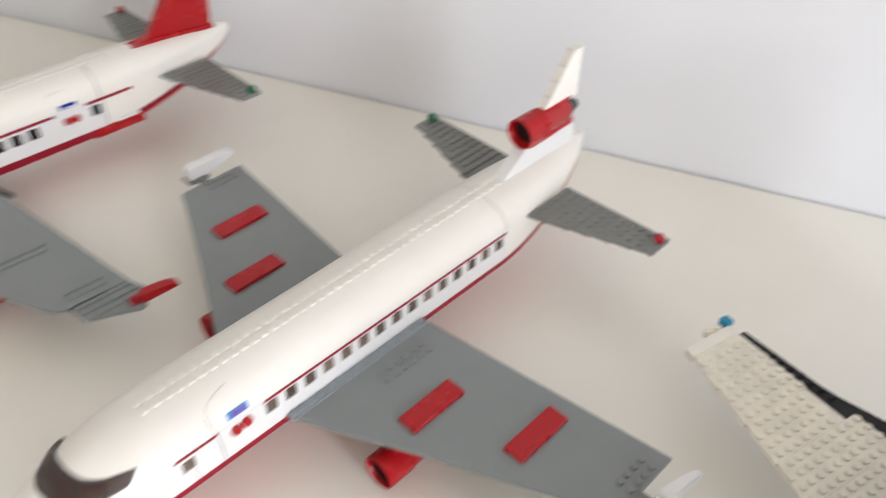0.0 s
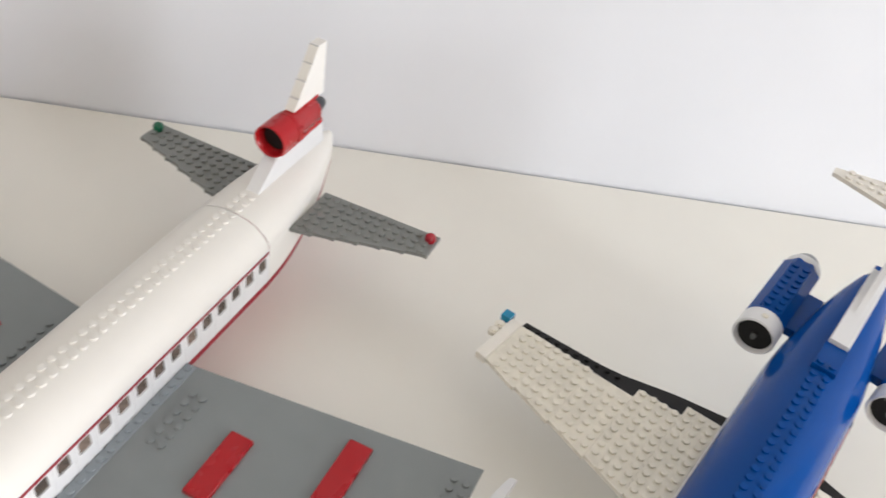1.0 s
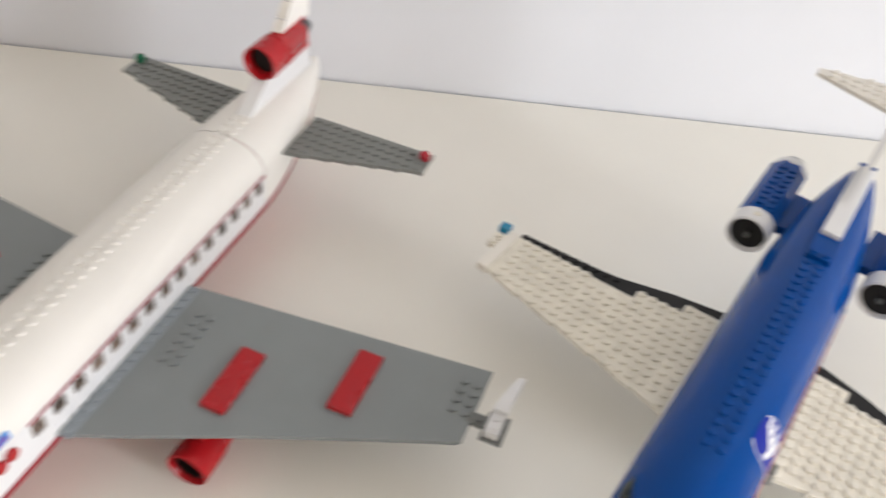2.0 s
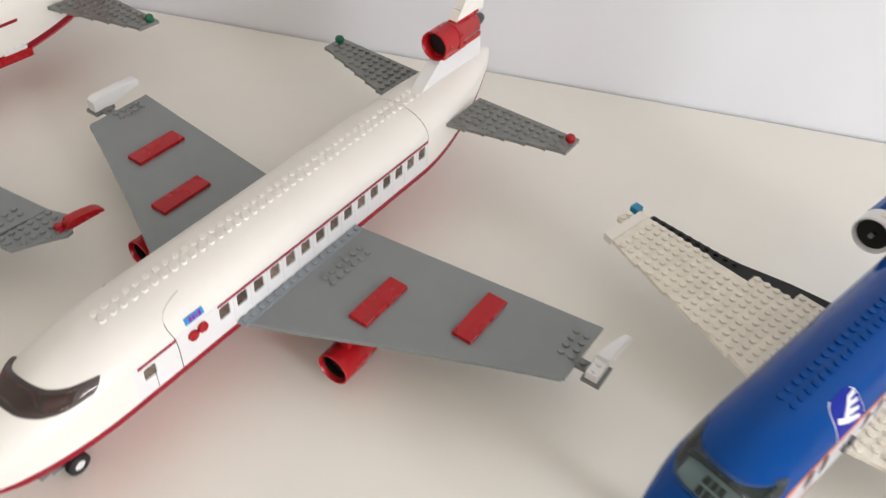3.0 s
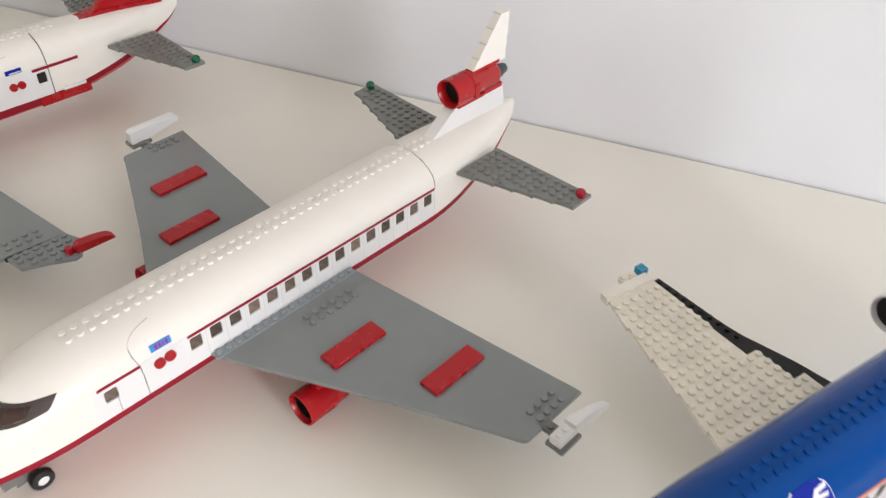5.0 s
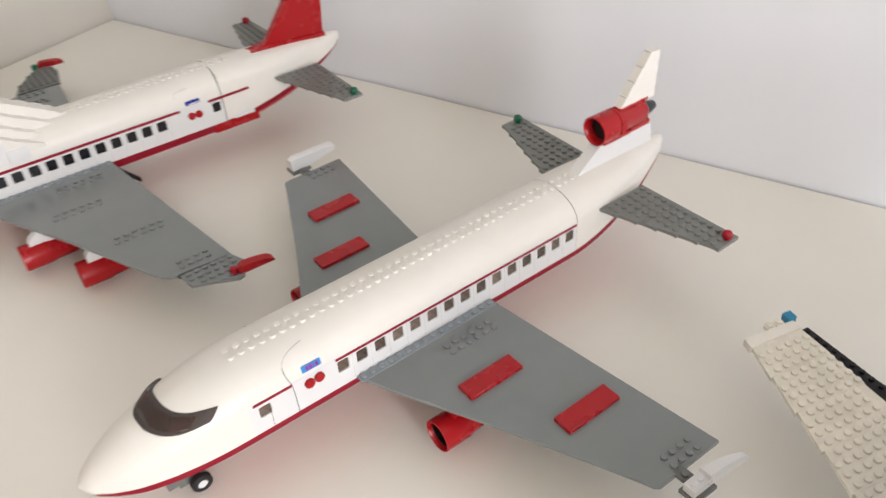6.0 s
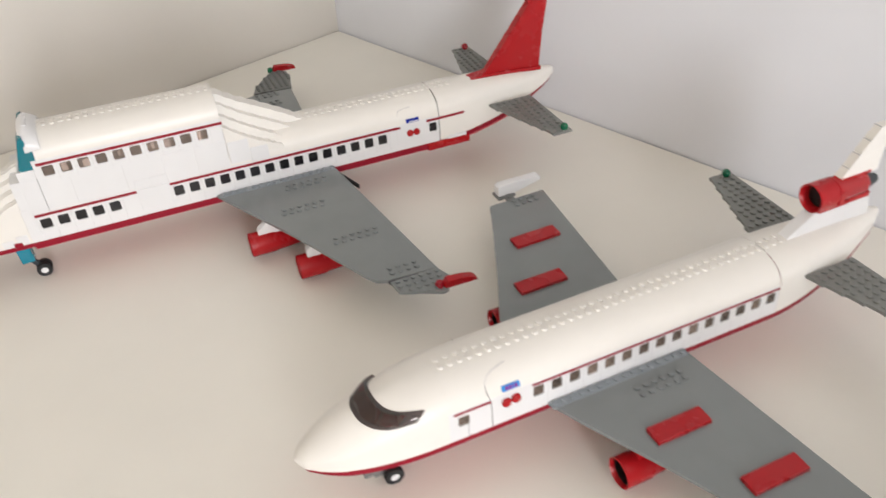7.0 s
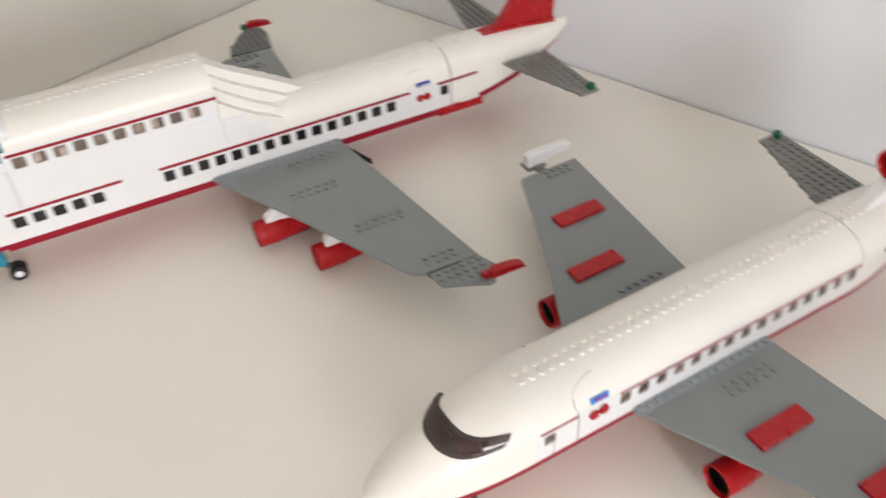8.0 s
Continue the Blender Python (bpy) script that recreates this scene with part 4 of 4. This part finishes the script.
    part("upper_roof_studs", studs(bmesh.new(), [(x, -112 + 8 * k, 159.0) for k in range(22) for x in (-4, 4)], h=1.5), ROOFW, th, "two rows of white studs along the upper roof")
    # hood and windshield of the upper cockpit
    hood = Shell([(-128, 30, 147, 150, 165, 2.2), (-125, 32.2, 147, 150, 168, 2.2), (-117, 32.6, 148, 150, 166.5, 2.2), (-111, 32.3, 148, 149, 160.5, 2.3)])
    part("hood", studs(hood.skin(lin(-128, -111, 6), USB, cap0=True, cap1=True), [(x, -120.5, 166.6) for x in (-12, -4, 4, 12)]), WHITE, th, "white cockpit hood")
    part("upper_windshield", slab([(-135, 126), (-137, 130), (-129, 161), (-125, 163), (-119, 148.5), (-118.5, 126)], -31.5, 31.9, "x", 1.0), TEAL, th, "clear teal windshield of the upper deck")
    part("windshield_sill", cube(-32.2, 32.2, -140.5, -124, 118, 126), WHITE, th)
    part("cheek_brick", cube(-32.3, 32.3, -149.8, -126, 80.4, 118), WHITE, th)
    # the stepped fairing behind the upper deck, of curved slope bricks
    edges = ((61.3, 155, 84, 140, 110, 126, 136, 111, 151, 101), (61.3, 146, 82, 131, 104, 118, 127, 105, 141, 96), (61.3, 136, 80, 122, 100, 109, 118, 99, 130, 93), (61.3, 126, 78, 113, 95, 102, 110, 95, 121, 90))
    for k, e in enumerate(edges):
        pts = [(e[i], e[i + 1]) for i in range(0, 10, 2)]
        fine = [p for a, b in zip(pts, pts[1:]) for p in wave(a, b)] + [pts[-1]]
        for lo, hi in ((0.0, 0.5), (0.5, 1.0)):
            x0, x1 = 8 * k, 8 * (k + 1)
            for s in (1, -1):
                out = [(61.3, 88)] + fine + [(pts[-1][0], 88)]
                xa, xb = sorted((s * (x0 + 8 * lo), s * (x0 + 8 * hi)))
                part("slope_brick", slab(out, xa + 0.05, xb - 0.05, "x", 0.2), ROOFW, th, "white wavy slope brick")
    # the nose, layer on layer of curved slope bricks
    tops = ((-140, 125, -166, 114, -192, 101, -222, 82, -246, 54), (-140, 119, -168, 105, -197, 90, -220, 73, -240, 53), (-139, 112, -168, 97, -199, 82, -216, 68, -232, 52), (-138, 103, -168, 89, -200, 74, -212, 62, -222, 50))
    for k, e in enumerate(tops):
        pts = [(e[i], e[i + 1]) for i in range(0, 10, 2)]
        fine = [p for a, b in zip(pts, pts[1:]) for p in wave(a, b)] + [pts[-1]]
        for s in (1, -1):
            for lo in (0, 4):
                xa, xb = sorted((s * (8 * k + lo), s * (8 * k + lo + 4)))
                sink = 0.8 if lo else 0.0
                part("slope_brick", slab([(-139, 47.2)] + [(y, z - sink) for y, z in fine] + [(pts[-1][0], 47.2)], xa + 0.05, xb - 0.05, "x", 0.2), ROOFW, th)
        part("base_brick", cube(31.8, 32.5, -150 - 14 * k, -139 - 14 * k, 47.6, 62 - 3 * k), WHITE, th)
    for y in (-164, -188):
        part("red_brick", cube(31.9, 32.9, y - 4, y + 4, 47.3, 51.6, bevel=0.15), CRIMSON, th, "small red brick end over the keel")
    part("nose_keel", slab([(-9, -249), (9, -249), (17, -242), (25, -232), (32.2, -222), (32.2, -150), (-32.2, -150), (-32.2, -222), (-25, -232), (-17, -242)], 42.5, 47.1), CRIMSON, th, "red nose plate")
    # wings
    line = [(30, 38), (46, 46), (103, 76), (145, 98), (213, 130), (240, 142.5), (250, 149), (254, 158), (256.5, 208), (34, 172), (30, 171)]
    ext = [(257.9, 160), (276, 163), (283.5, 181.5), (292.5, 199.5), (291, 205), (274, 214), (257.9, 207.5)]
    # the far wing is bent back: a shorter plate and a longer tip
    far_line = [(30, 38), (46, 42), (103, 65), (145, 83), (195, 108), (206, 117), (212, 131), (208, 181), (34, 171), (30, 171)]
    far_ext = [(214.6, 131), (234, 137), (262, 155), (283, 170), (288, 177), (275, 186), (256, 191), (210.8, 182.5)]
    for s in (1, -1):
        # the far wing hangs lower and is swept less
        z = lambda x, y: 49.0 if x > -30 else 49.0 + (x + 30) * 0.055
        swept = lambda x, y: y if s > 0 else y - 0.105 * abs(x)
        fl = (lambda o: o) if s > 0 else mirrored
        bank = ((238.5, 166, 4), (246.5, 166, 4)) if s > 0 else ((196, 155, 4), (204, 155, 4))
        sp = [(x, swept(x, y0 + 8.2 * k)) for x, y0, n in ((49.5, 114, 6), (57.5, 112, 6), (95.5, 99, 6), (103.5, 97, 6), (168.5, 134, 6), (176.5, 132, 6)) + bank for k in range(n)]
        w = wing_panel(th, fl(line if s > 0 else far_line), lambda x, y: z(x, y) - 3.4, z, [(s * x, y) for x, y in sp], GREY, "flat grey swept wing")
        hx = lambda a, b: (min(s * a, s * b), max(s * a, s * b))
        part("root_strip", studs(cube(*hx(32, 40), 42.5, 171, 48.4, 49.5, bevel=0.15), [(s * 36, 47 + 8.1 * k, 49.5) for k in range(16)]), BLUEGREY, w, "light bluish-grey studded strip along the hull")
        o, grid_at = (ext, (261.5, 166)) if s > 0 else (far_ext, (220, 140))
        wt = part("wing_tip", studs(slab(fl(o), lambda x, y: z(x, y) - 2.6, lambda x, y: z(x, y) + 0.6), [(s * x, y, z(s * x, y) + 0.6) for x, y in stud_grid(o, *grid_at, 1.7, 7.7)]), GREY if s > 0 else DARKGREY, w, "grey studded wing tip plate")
        gap = [(256.4, 158.5), (258.1, 160), (258.1, 191), (256.4, 191)] if s > 0 else [(212.0, 131), (214.8, 131), (213.4, 158), (210.2, 158)]
        part("hinge_gap", slab(fl(gap), lambda x, y: z(x, y) - 3, lambda x, y: z(x, y) + 0.35, bevel=0), BLACK, w, "dark gap before the tip plate")
        zt = z(s * 285, 0) - 1.5
        xw, y0 = (285, 202) if s > 0 else (283, 172)
        part("winglet", slab([(y0 + 1, zt + 0.8), (y0, zt + 4)] + curve(y0 + 4, zt + 9, y0 + 33, zt + 2.0, 8, 1.7) + [(y0 + 33, zt + 0.6)], *hx(xw - 4, xw + 4), "x", 0.6), RED, w, "red curved winglet")
        part("tip_light", lathe(bmesh.new(), [(0, 3.8), (4.2, 3.8), (6.0, 2.9), (6.2, 0.01)], (s * (xw - 1), y0 - 3.2, zt + 1.6), "z", 14), GREEN if s < 0 else LIGHTRED, w, "small clear tip light")
        for x, y, zc in ((101, 56.0, 21.0), (157, 93.5, 18.0)):
            pod(th, s * x, y, zc, 12.8, 56, RED, "red jet engine under the wing", [(y + 10, zc + 10), (y + 34, zc + 10), (y + 40, 45.5), (y + 20, 45.5), (y + 11, 38)], WHITE)
        part("flap_strut", slab(fl([(38, 171.5), (41, 170), (84, 185), (82, 186.5)]), 44.2, 48.6), BLACK, w, "black gap strip behind the wing")
    for s, m, l in ((1, GREEN, "round green tip light"), (-1, LIGHTRED, "round red tip light")):
        tailplane(th, 30, 127 if s > 0 else 136, (368, 404 if s > 0 else 392), (422, 424 if s > 0 else 414), 77, TAILGREY, m, 417 if s > 0 else 407, s, "grey studded tailplane", l)
    part("fin", slab([(350, 98), (368, 102.5), (377, 106.5), (430.5, 177), (436, 181.5), (452, 181.5), (456, 178), (450, 142), (446.5, 95), (380, 97)], -5, 5, "x", 0.8), RED, th, "tall red tail fin")
    part("fin_foot", slab([(349, 99), (355, 102), (378, 104.5), (448, 98.8), (448, 94.5), (380, 97)], -8, 8, "x", 0.8), RED, th)
    part("fin_cap", cube(-4, 4, 431, 464, 178.5, 182.5), RED, th)
    part("gear_block", slab([(-172, 44), (-158, 44), (-157, 20), (-170, 19)], 11, 23, "x", 0.5), TURQUOISE, th, "clear turquoise gear brick")
    wheel(th, 23, -152, 7.5)
    wheel(th, 15.5, -152, 7.5)
    part("axle", slab([(-163, 19), (-157, 19), (-149, 6), (-154, 5)], 17, 21, "x", 0.3), CHARCOAL, th)
    strut(th, 135, 36, DARKGREY, (26.0, -26.0))
    return th


jumbo_airliner()

# ---- the blue jet with a T tail ----


def blue_jet():
    th = thing("toy_jet", pose(0.4113, 0.3161, 0, 0, 0, -13.9), "blue and white brick toy jet with white studded wings", "toy airplane", "toy airplanes on the desk")
    rows = [(-332, 2.5, 69, 71, 74, 2.0), (-329, 7.5, 67.5, 71, 79, 2.0), (-319, 15.2, 65, 72.5, 87.5, 2.0), (-304, 21.4, 63, 74.5, 97, 2.0), (-285, 26.6, 61.8, 77, 106.3, 1.95), (-264, 30.4, 61, 79.5, 113.5, 1.95), (-241, 31.4, 60.5, 81.5, 117.8, 1.95), (-221, 32, 60.5, 82, 119.2, 1.95)]
    rows += [(-180, 32, 60.5, 82, 119.4, 1.95), (-100, 32, 60.5, 82, 119.4, 1.95), (-25, 32, 60.5, 82, 119.4, 1.95), (0, 31, 61.5, 84, 120, 1.95), (25, 27.5, 66, 90, 121, 2.0), (55, 22, 77, 99, 122, 2.0), (80, 15, 89, 107, 122.5, 2.0), (95, 9, 99, 112, 122, 2.0), (101, 4, 106, 113.5, 119, 2.0)]
    sh = Shell(rows)
    marks = [(-340, 1.0), (-291, 1.0), (-282, 0.74), (-269, 0.585), (-253.5, 0.505), (-233, 0.466), (-205, 0.464), (-163, 0.466), (-122, 0.48), (-40, 0.51), (-25, 0.53), (10, 0.7), (40, 1.0), (120, 1.0)]
    split = lambda y: float(np.interp(y, [m[0] for m in marks], [m[1] for m in marks]))
    ys = lin(-332, -329, 4) + lin(-327, -223, 80) + lin(-218, -25, 18) + lin(-20, 95, 20) + [98, 101]
    bm = bmesh.new()
    grid = []
    for y in ys:
        u1 = split(y)
        us = [u1 * k / 30 for k in range(31)]
        grid.append([bm.verts.new(sh.at(y, u, -1)) for u in us[::-1]] + [bm.verts.new(sh.at(y, u, 1)) for u in us[1:]])
    # the skin is open under the windshield
    su = [r[0] for r in SHIELD_B]
    lo = lambda u: float(np.interp(u, su, [r[1] for r in SHIELD_B]))
    hi = lambda u: float(np.interp(u, su, [r[2] for r in SHIELD_B]))
    for i, (a, b) in enumerate(zip(grid, grid[1:])):
        y = (ys[i] + ys[i + 1]) / 2
        for k in range(len(a) - 1):
            u = split(y) * abs(k + 0.5 - 30) / 30
            if not (u < 0.385 and lo(u) + 1.6 < y < hi(u) - 1.6):
                bm.faces.new((a[k], a[k + 1], b[k + 1], b[k]))
    bm.faces.new(grid[0])
    bm.faces.new(grid[-1][::-1])
    part("upper_shell", bm, BLUE, th, "glossy blue upper shell")
    low = [y for y in ys if -291 < y < 38]
    for s in (1, -1):
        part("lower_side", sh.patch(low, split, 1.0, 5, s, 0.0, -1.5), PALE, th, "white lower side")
        if s < 0:
            continue
        part("orange_line", sh.patch([y for y in low if y > -287], lambda y: split(y) - (0.012 if y < -235 else 0.006), lambda y: min(split(y) + (0.022 if y < -235 else 0.012), 1.0), 1, s, 0.25), ORANGE, th, "orange stripe")
        part("red_line", sh.patch(lin(-288, -200, 24), lambda y: max(0.90, split(y)), lambda y: max(0.945, min(split(y) + 0.03, 1.0)), 1, s, 0.3), RUST, th, "thin rust-red stripe")
        for y, z in [(-221, 88.5), (-205, 88)] + [(-155 + 15.9 * k, 85.6) for k in range(9)]:
            part("window_pane", decal(sh, [(y - 4.2, z - 4.4), (y + 1.0, z - 4.4), (y + 4.2, z + 4.4), (y - 1.0, z + 4.4)], s, 0.45), DARKGLASS, th)
        for dy in (0, 7.0):
            part("hinge_stud", lathe(bmesh.new(), [(s * 30, 3.2), (s * 34.4, 3.2), (s * 35, 2.6), (s * 35, 0.01)], (0, -180 + dy, 82 + dy * 0.2), "x", 14), DARKGREY, th, "grey round stud")
        if s > 0:
            em = part("emblem", decal(sh, [(-190.8, 114.2), (-187.7, 114.9), (-177.3, 115), (-170.9, 114.5), (-166.4, 112.6), (-164.7, 109.1), (-163.3, 102.6), (-162.4, 97.6), (-166, 96.2), (-178, 95.8), (-192, 95.6), (-192.6, 101), (-193.3, 107), (-193.6, 111.6)], s, 0.3), NAVY, th, "navy emblem with white bars")
            for o in ([(-189.6, 107.7), (-183.5, 105.7), (-177, 103.2), (-167.2, 99.9), (-168.4, 97.8), (-174, 99.4), (-180.1, 100.8), (-190.9, 105.3)], [(-183.8, 105.4), (-178.4, 109.4), (-174.5, 112.3), (-172.9, 110.7), (-175.5, 108.2), (-178.0, 105.4), (-179.4, 103.6)],
                      [(-175.0, 112.0), (-166.6, 112.5), (-167.0, 110.8), (-172.9, 110.4)], [(-174.6, 109.6), (-166.3, 108.7), (-167.4, 107.3), (-176.0, 107.9)], [(-177.4, 107.0), (-167.4, 104.7), (-168.4, 103.0), (-179.0, 104.6)]):
                part("emblem_bar", decal(sh, o, s, 0.5), PRINT, em)
            part("emblem_line", seam(sh, [(-189.5, 114.9), (-192.3, 114.1), (-194.0, 111.6), (-193.7, 107), (-192.8, 101), (-193.0, 95.6)], s, 0.55, 0.4), PRINT, em)
            part("emblem_line", seam(sh, [(-169.5, 114.0), (-166.3, 112.4), (-164.5, 109.1), (-163.0, 102.6), (-162.1, 97.6)], s, 0.4, 0.4), PRINT, em)
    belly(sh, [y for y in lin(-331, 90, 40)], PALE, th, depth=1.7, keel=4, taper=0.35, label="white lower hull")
    keys = [(u, a, u, b) for u, a, b in SHIELD_B]
    ws = shield(sh, th, keys, CLEARGLASS, "clear grey-green windshield", off=0.7)
    ws.visible_shadow = False
    part("window_block", sh.patch(lin(-262, -247, 4), 0.36, 0.4, 3, 1, 0.7), DARKGLASS, th, "dark block at the end of the windshield")
    rim = 2.2
    shield(sh, th, [(u, a, u, a + rim) for u, a, u, b in keys[:-1]], BLUE, "", "windshield_rim", 0.4)
    shield(sh, th, [(u, b - rim, u, b) for u, a, u, b in keys[:-1]], BLUE, "", "windshield_rim", 0.4)
    for s in (1, -1):
        part("windshield_rim", sh.patch(lin(-275, -244, 8), lambda y: 0.368 + 0.0005 * (y + 275), lambda y: 0.392 + 0.0004 * (y + 275), 1, s, 0.25), BLUE, th)
    # the cockpit behind it: dark tub, console with screens, two seats
    tip_liner(sh, th, keys[-3:])
    tip_frame(sh, th, keys[-4:], CHARCOAL, 1.2)
    part("cockpit_tub", cube(-23, 23, -283, -232, 78, 82), CHARCOAL, th, "dark cockpit floor")
    part("cockpit_wall", cube(-23, 23, -238, -235, 82, 106), GREY, th, "grey cabin wall behind the seats")
    cn = part("console", slab([(-284, 82), (-284, 90), (-272, 97), (-268, 97), (-268, 82)], -16, 16, "x"), GREY, th, "grey sloping control console")
    for x in (-2.5, 1.5, 5.5):
        for k in range(2):
            part("screen", slab([(-281 + 5.6 * k, 92.2 + 3.2 * k), (-277 + 5.6 * k, 94.5 + 3.2 * k), (-277 + 5.6 * k, 93.9 + 3.2 * k), (-281 + 5.6 * k, 91.6 + 3.2 * k)], x - 1.6, x + 1.6, "x", 0), BLACK, cn, "small black screen")
    for x in (-9.5, 9.5):
        st = part("pilot_seat", cube(x - 7, x + 7, -258, -243, 82, 88), DARKGREY, th, "grey pilot seat")
        part("seat_back", cube(x - 7, x + 7, -246, -242, 88, 103), DARKGREY, st)
    part("roof_studs", studs(bmesh.new(), [(x, -212 + 8 * k, 119.0) for k in range(23) for x in (-4, 4)], h=1.35), BLUE, th, "two rows of blue studs along the roof")
    part("roof_brick", studs(cube(-8, 8, -31, -5, 117.5, 122.6), [(x, -27, 122.6) for x in (-4, 4)]), BLUE, th)
    # fin and T tail
    part("fin_plate", cube(-6.6, 6.6, -5, 91, 121.8, 126.0), WHITE, th, "white plate at the foot of the fin")
    part("fin", slab([(28, 125.8), (92, 125.8), (122, 168.4), (92, 168.4), (74, 146), (52, 130)], -2, 2, "x", 0.4), WHITE, th, "thin white fin")
    zt = 171.8
    for s in (1, -1):
        o = [(0.2, 92), (14, 95), (63, 107), (64, 115), (24, 128), (0.2, 128)]
        o = o if s > 0 else mirrored(o)
        part("tailplane", studs(slab(o, zt - 3.2, zt), [(x, y, zt) for x, y in stud_grid(o, s * 4, 100, 2.2)]), AGED, th, "cream-white studded T tailplane")
    part("tail_cap", cube(-6, 6, 88, 99, 112, 124.4), BLUE, th)
    for s in (1, -1):
        x, z = s * 48, 91.5
        bm = lathe(bmesh.new(), [(9, 0.01), (9, 11.2), (12, 13.4), (13, 13.4)], (x, 0, z), "y", 30)
        # eight flat sides behind the ring
        ring = [(x + 15.2 * math.cos(math.pi * (k + 0.5) / 4), z + 14.6 * math.sin(math.pi * (k + 0.5) / 4)) for k in range(8)]
        prism(bm, ring, 13.5, 90, "y", 0)
        en = part("engine", bm, BLUE, th, "blue faceted jet engine beside the tail", 30)
        part("front_ring", lathe(bmesh.new(), [(3.5, 12.1), (-1, 12.7), (-2.2, 13.9), (-1, 15.0), (14, 15.0), (14.6, 13.9)], (x, 0, z), "y", 30), WHITE, en, "white intake ring")
        part("ring_stud", lathe(bmesh.new(), [(14.4, 2.3), (15.6, 2.3), (15.8, 2.0), (15.8, 0.01)], (x, 6, z), "z", 12), CREAM, en)
        part("fan", lathe(bmesh.new(), [(-1.5, 0.01), (-1.2, 1.4), (-0.6, 1.5), (2.4, 2.2), (2.6, 6), (1.8, 12.4)], (x, 0, z), "y", 24), BLACK, en, "dark fan disc")
        part("fan_hub", lathe(bmesh.new(), [(-3.2, 0.01), (-3.2, 1.5), (-0.4, 2.0)], (x, 0, z), "y", 12), DARKGREY, en)
        part("rear_ring", lathe(bmesh.new(), [(89, 13.6), (90, 14.2), (97, 13.8), (97.4, 12.5)], (x, 0, z), "y", 30), WHITE, en, "white rear ring")
        part("exhaust", lathe(bmesh.new(), [(97, 12.9), (102, 11.6), (109, 8.4), (110.5, 7.2), (110.5, 0.01)], (x, 0, z), "y", 24), DARKGREY, en, "grey exhaust cone")
        bmp = cube(x - 8, x + 8, 18, 82, z + 10.4, z + 13.4)
        part("studded_plate", studs(bmp, [(x + dx, 22 + 8 * k, z + 13.4) for k in range(8) for dx in (-4, 4)]), BLUE, en, "blue studded top plate")
        a, b = sorted((s * 22, s * 40))
        part("pylon", cube(a, b, 24, 72, 86, 93), BLUE, en)
        if s > 0:  # this engine is turned outwards a little
            hinge_at = Matrix.Translation(Vector((x, 5, z)) * MM)
            en.matrix_local = hinge_at @ pose(0, 0, 0, 0, 0, -4) @ hinge_at.inverted()
    # wings: plates, tip bar and the dark rear strip
    for s in (1, -1):
        fl = (lambda o: o) if s > 0 else mirrored
        top = lambda x, y: 65.0 - (abs(x) - 31) * 0.04
        low_ = lambda x, y: top(x, y) - 3.2
        lead = lambda x: -162.5 + (x - 36) * (36.0 / 150.0)
        cuts = (30, 57.2, 89.2, 121.2, 153.2, 182)
        backs = (-65.5, -75.5, -84.5, -83.5, -82.5)
        wing_top = None
        for k in range(5):
            a, b = cuts[k] + 0.04, cuts[k + 1] - 0.04
            o = [(a, lead(a) - 0.9), (b, lead(b) + 1.1), (b, backs[k]), (a, backs[k])]
            sp = stud_grid(o, 37.2, -70.2, 1.9)
            wing_panel(th, fl(o), low_, top, [(s * x, y) for x, y in sp], CREAM, "cream-white studded wing plate", "wing_plate", 0.12)
        part("tip_bar", slab(fl([(182, -128.5), (190.5, -127), (190.5, -83), (182, -83)]), lambda x, y: top(x, y) - 4, lambda x, y: top(x, y) + 2.2), AGED, th, "smooth cream-white tip bar")
        part("tip_tile", cube(*sorted((s * 190.5, s * 198)), -87, -79.5, 56.5, 63.0), AZURE, th, "clear azure tip brick")
        for y in (-93, -101):
            part("round_plate", lathe(bmesh.new(), [(0, 3.9), (3.2, 3.9), (3.2, 2.4), (4.8, 2.4), (4.8, 0.01)], (s * 194, y, 56.5), "z", 16), CREAM, th, "small round cream plate")
        part("rear_strip", studs(slab(fl([(30, -66), (57, -68), (57.4, -77), (89, -78), (89.4, -86.5), (182, -85), (182, -76), (121, -73.5), (104, -71), (68, -61), (30, -54)]), lambda x, y: low_(x, y) - 1.6, lambda x, y: top(x, y) - 1.2), [(s * (178 - 8 * k), -79.5 + 0.42 * k, top(178 - 8 * k, 0) - 1.2) for k in range(10)], r=2.0), BLACK, th, "black strip along the rear edge of the wing")
    strut(th, -254, 38, CHARCOAL, (8.0, -8.0), hub=DARKGREY)
    strut(th, -90, 40, DARKGREY, (22.0, -22.0))
    return th


blue_jet()
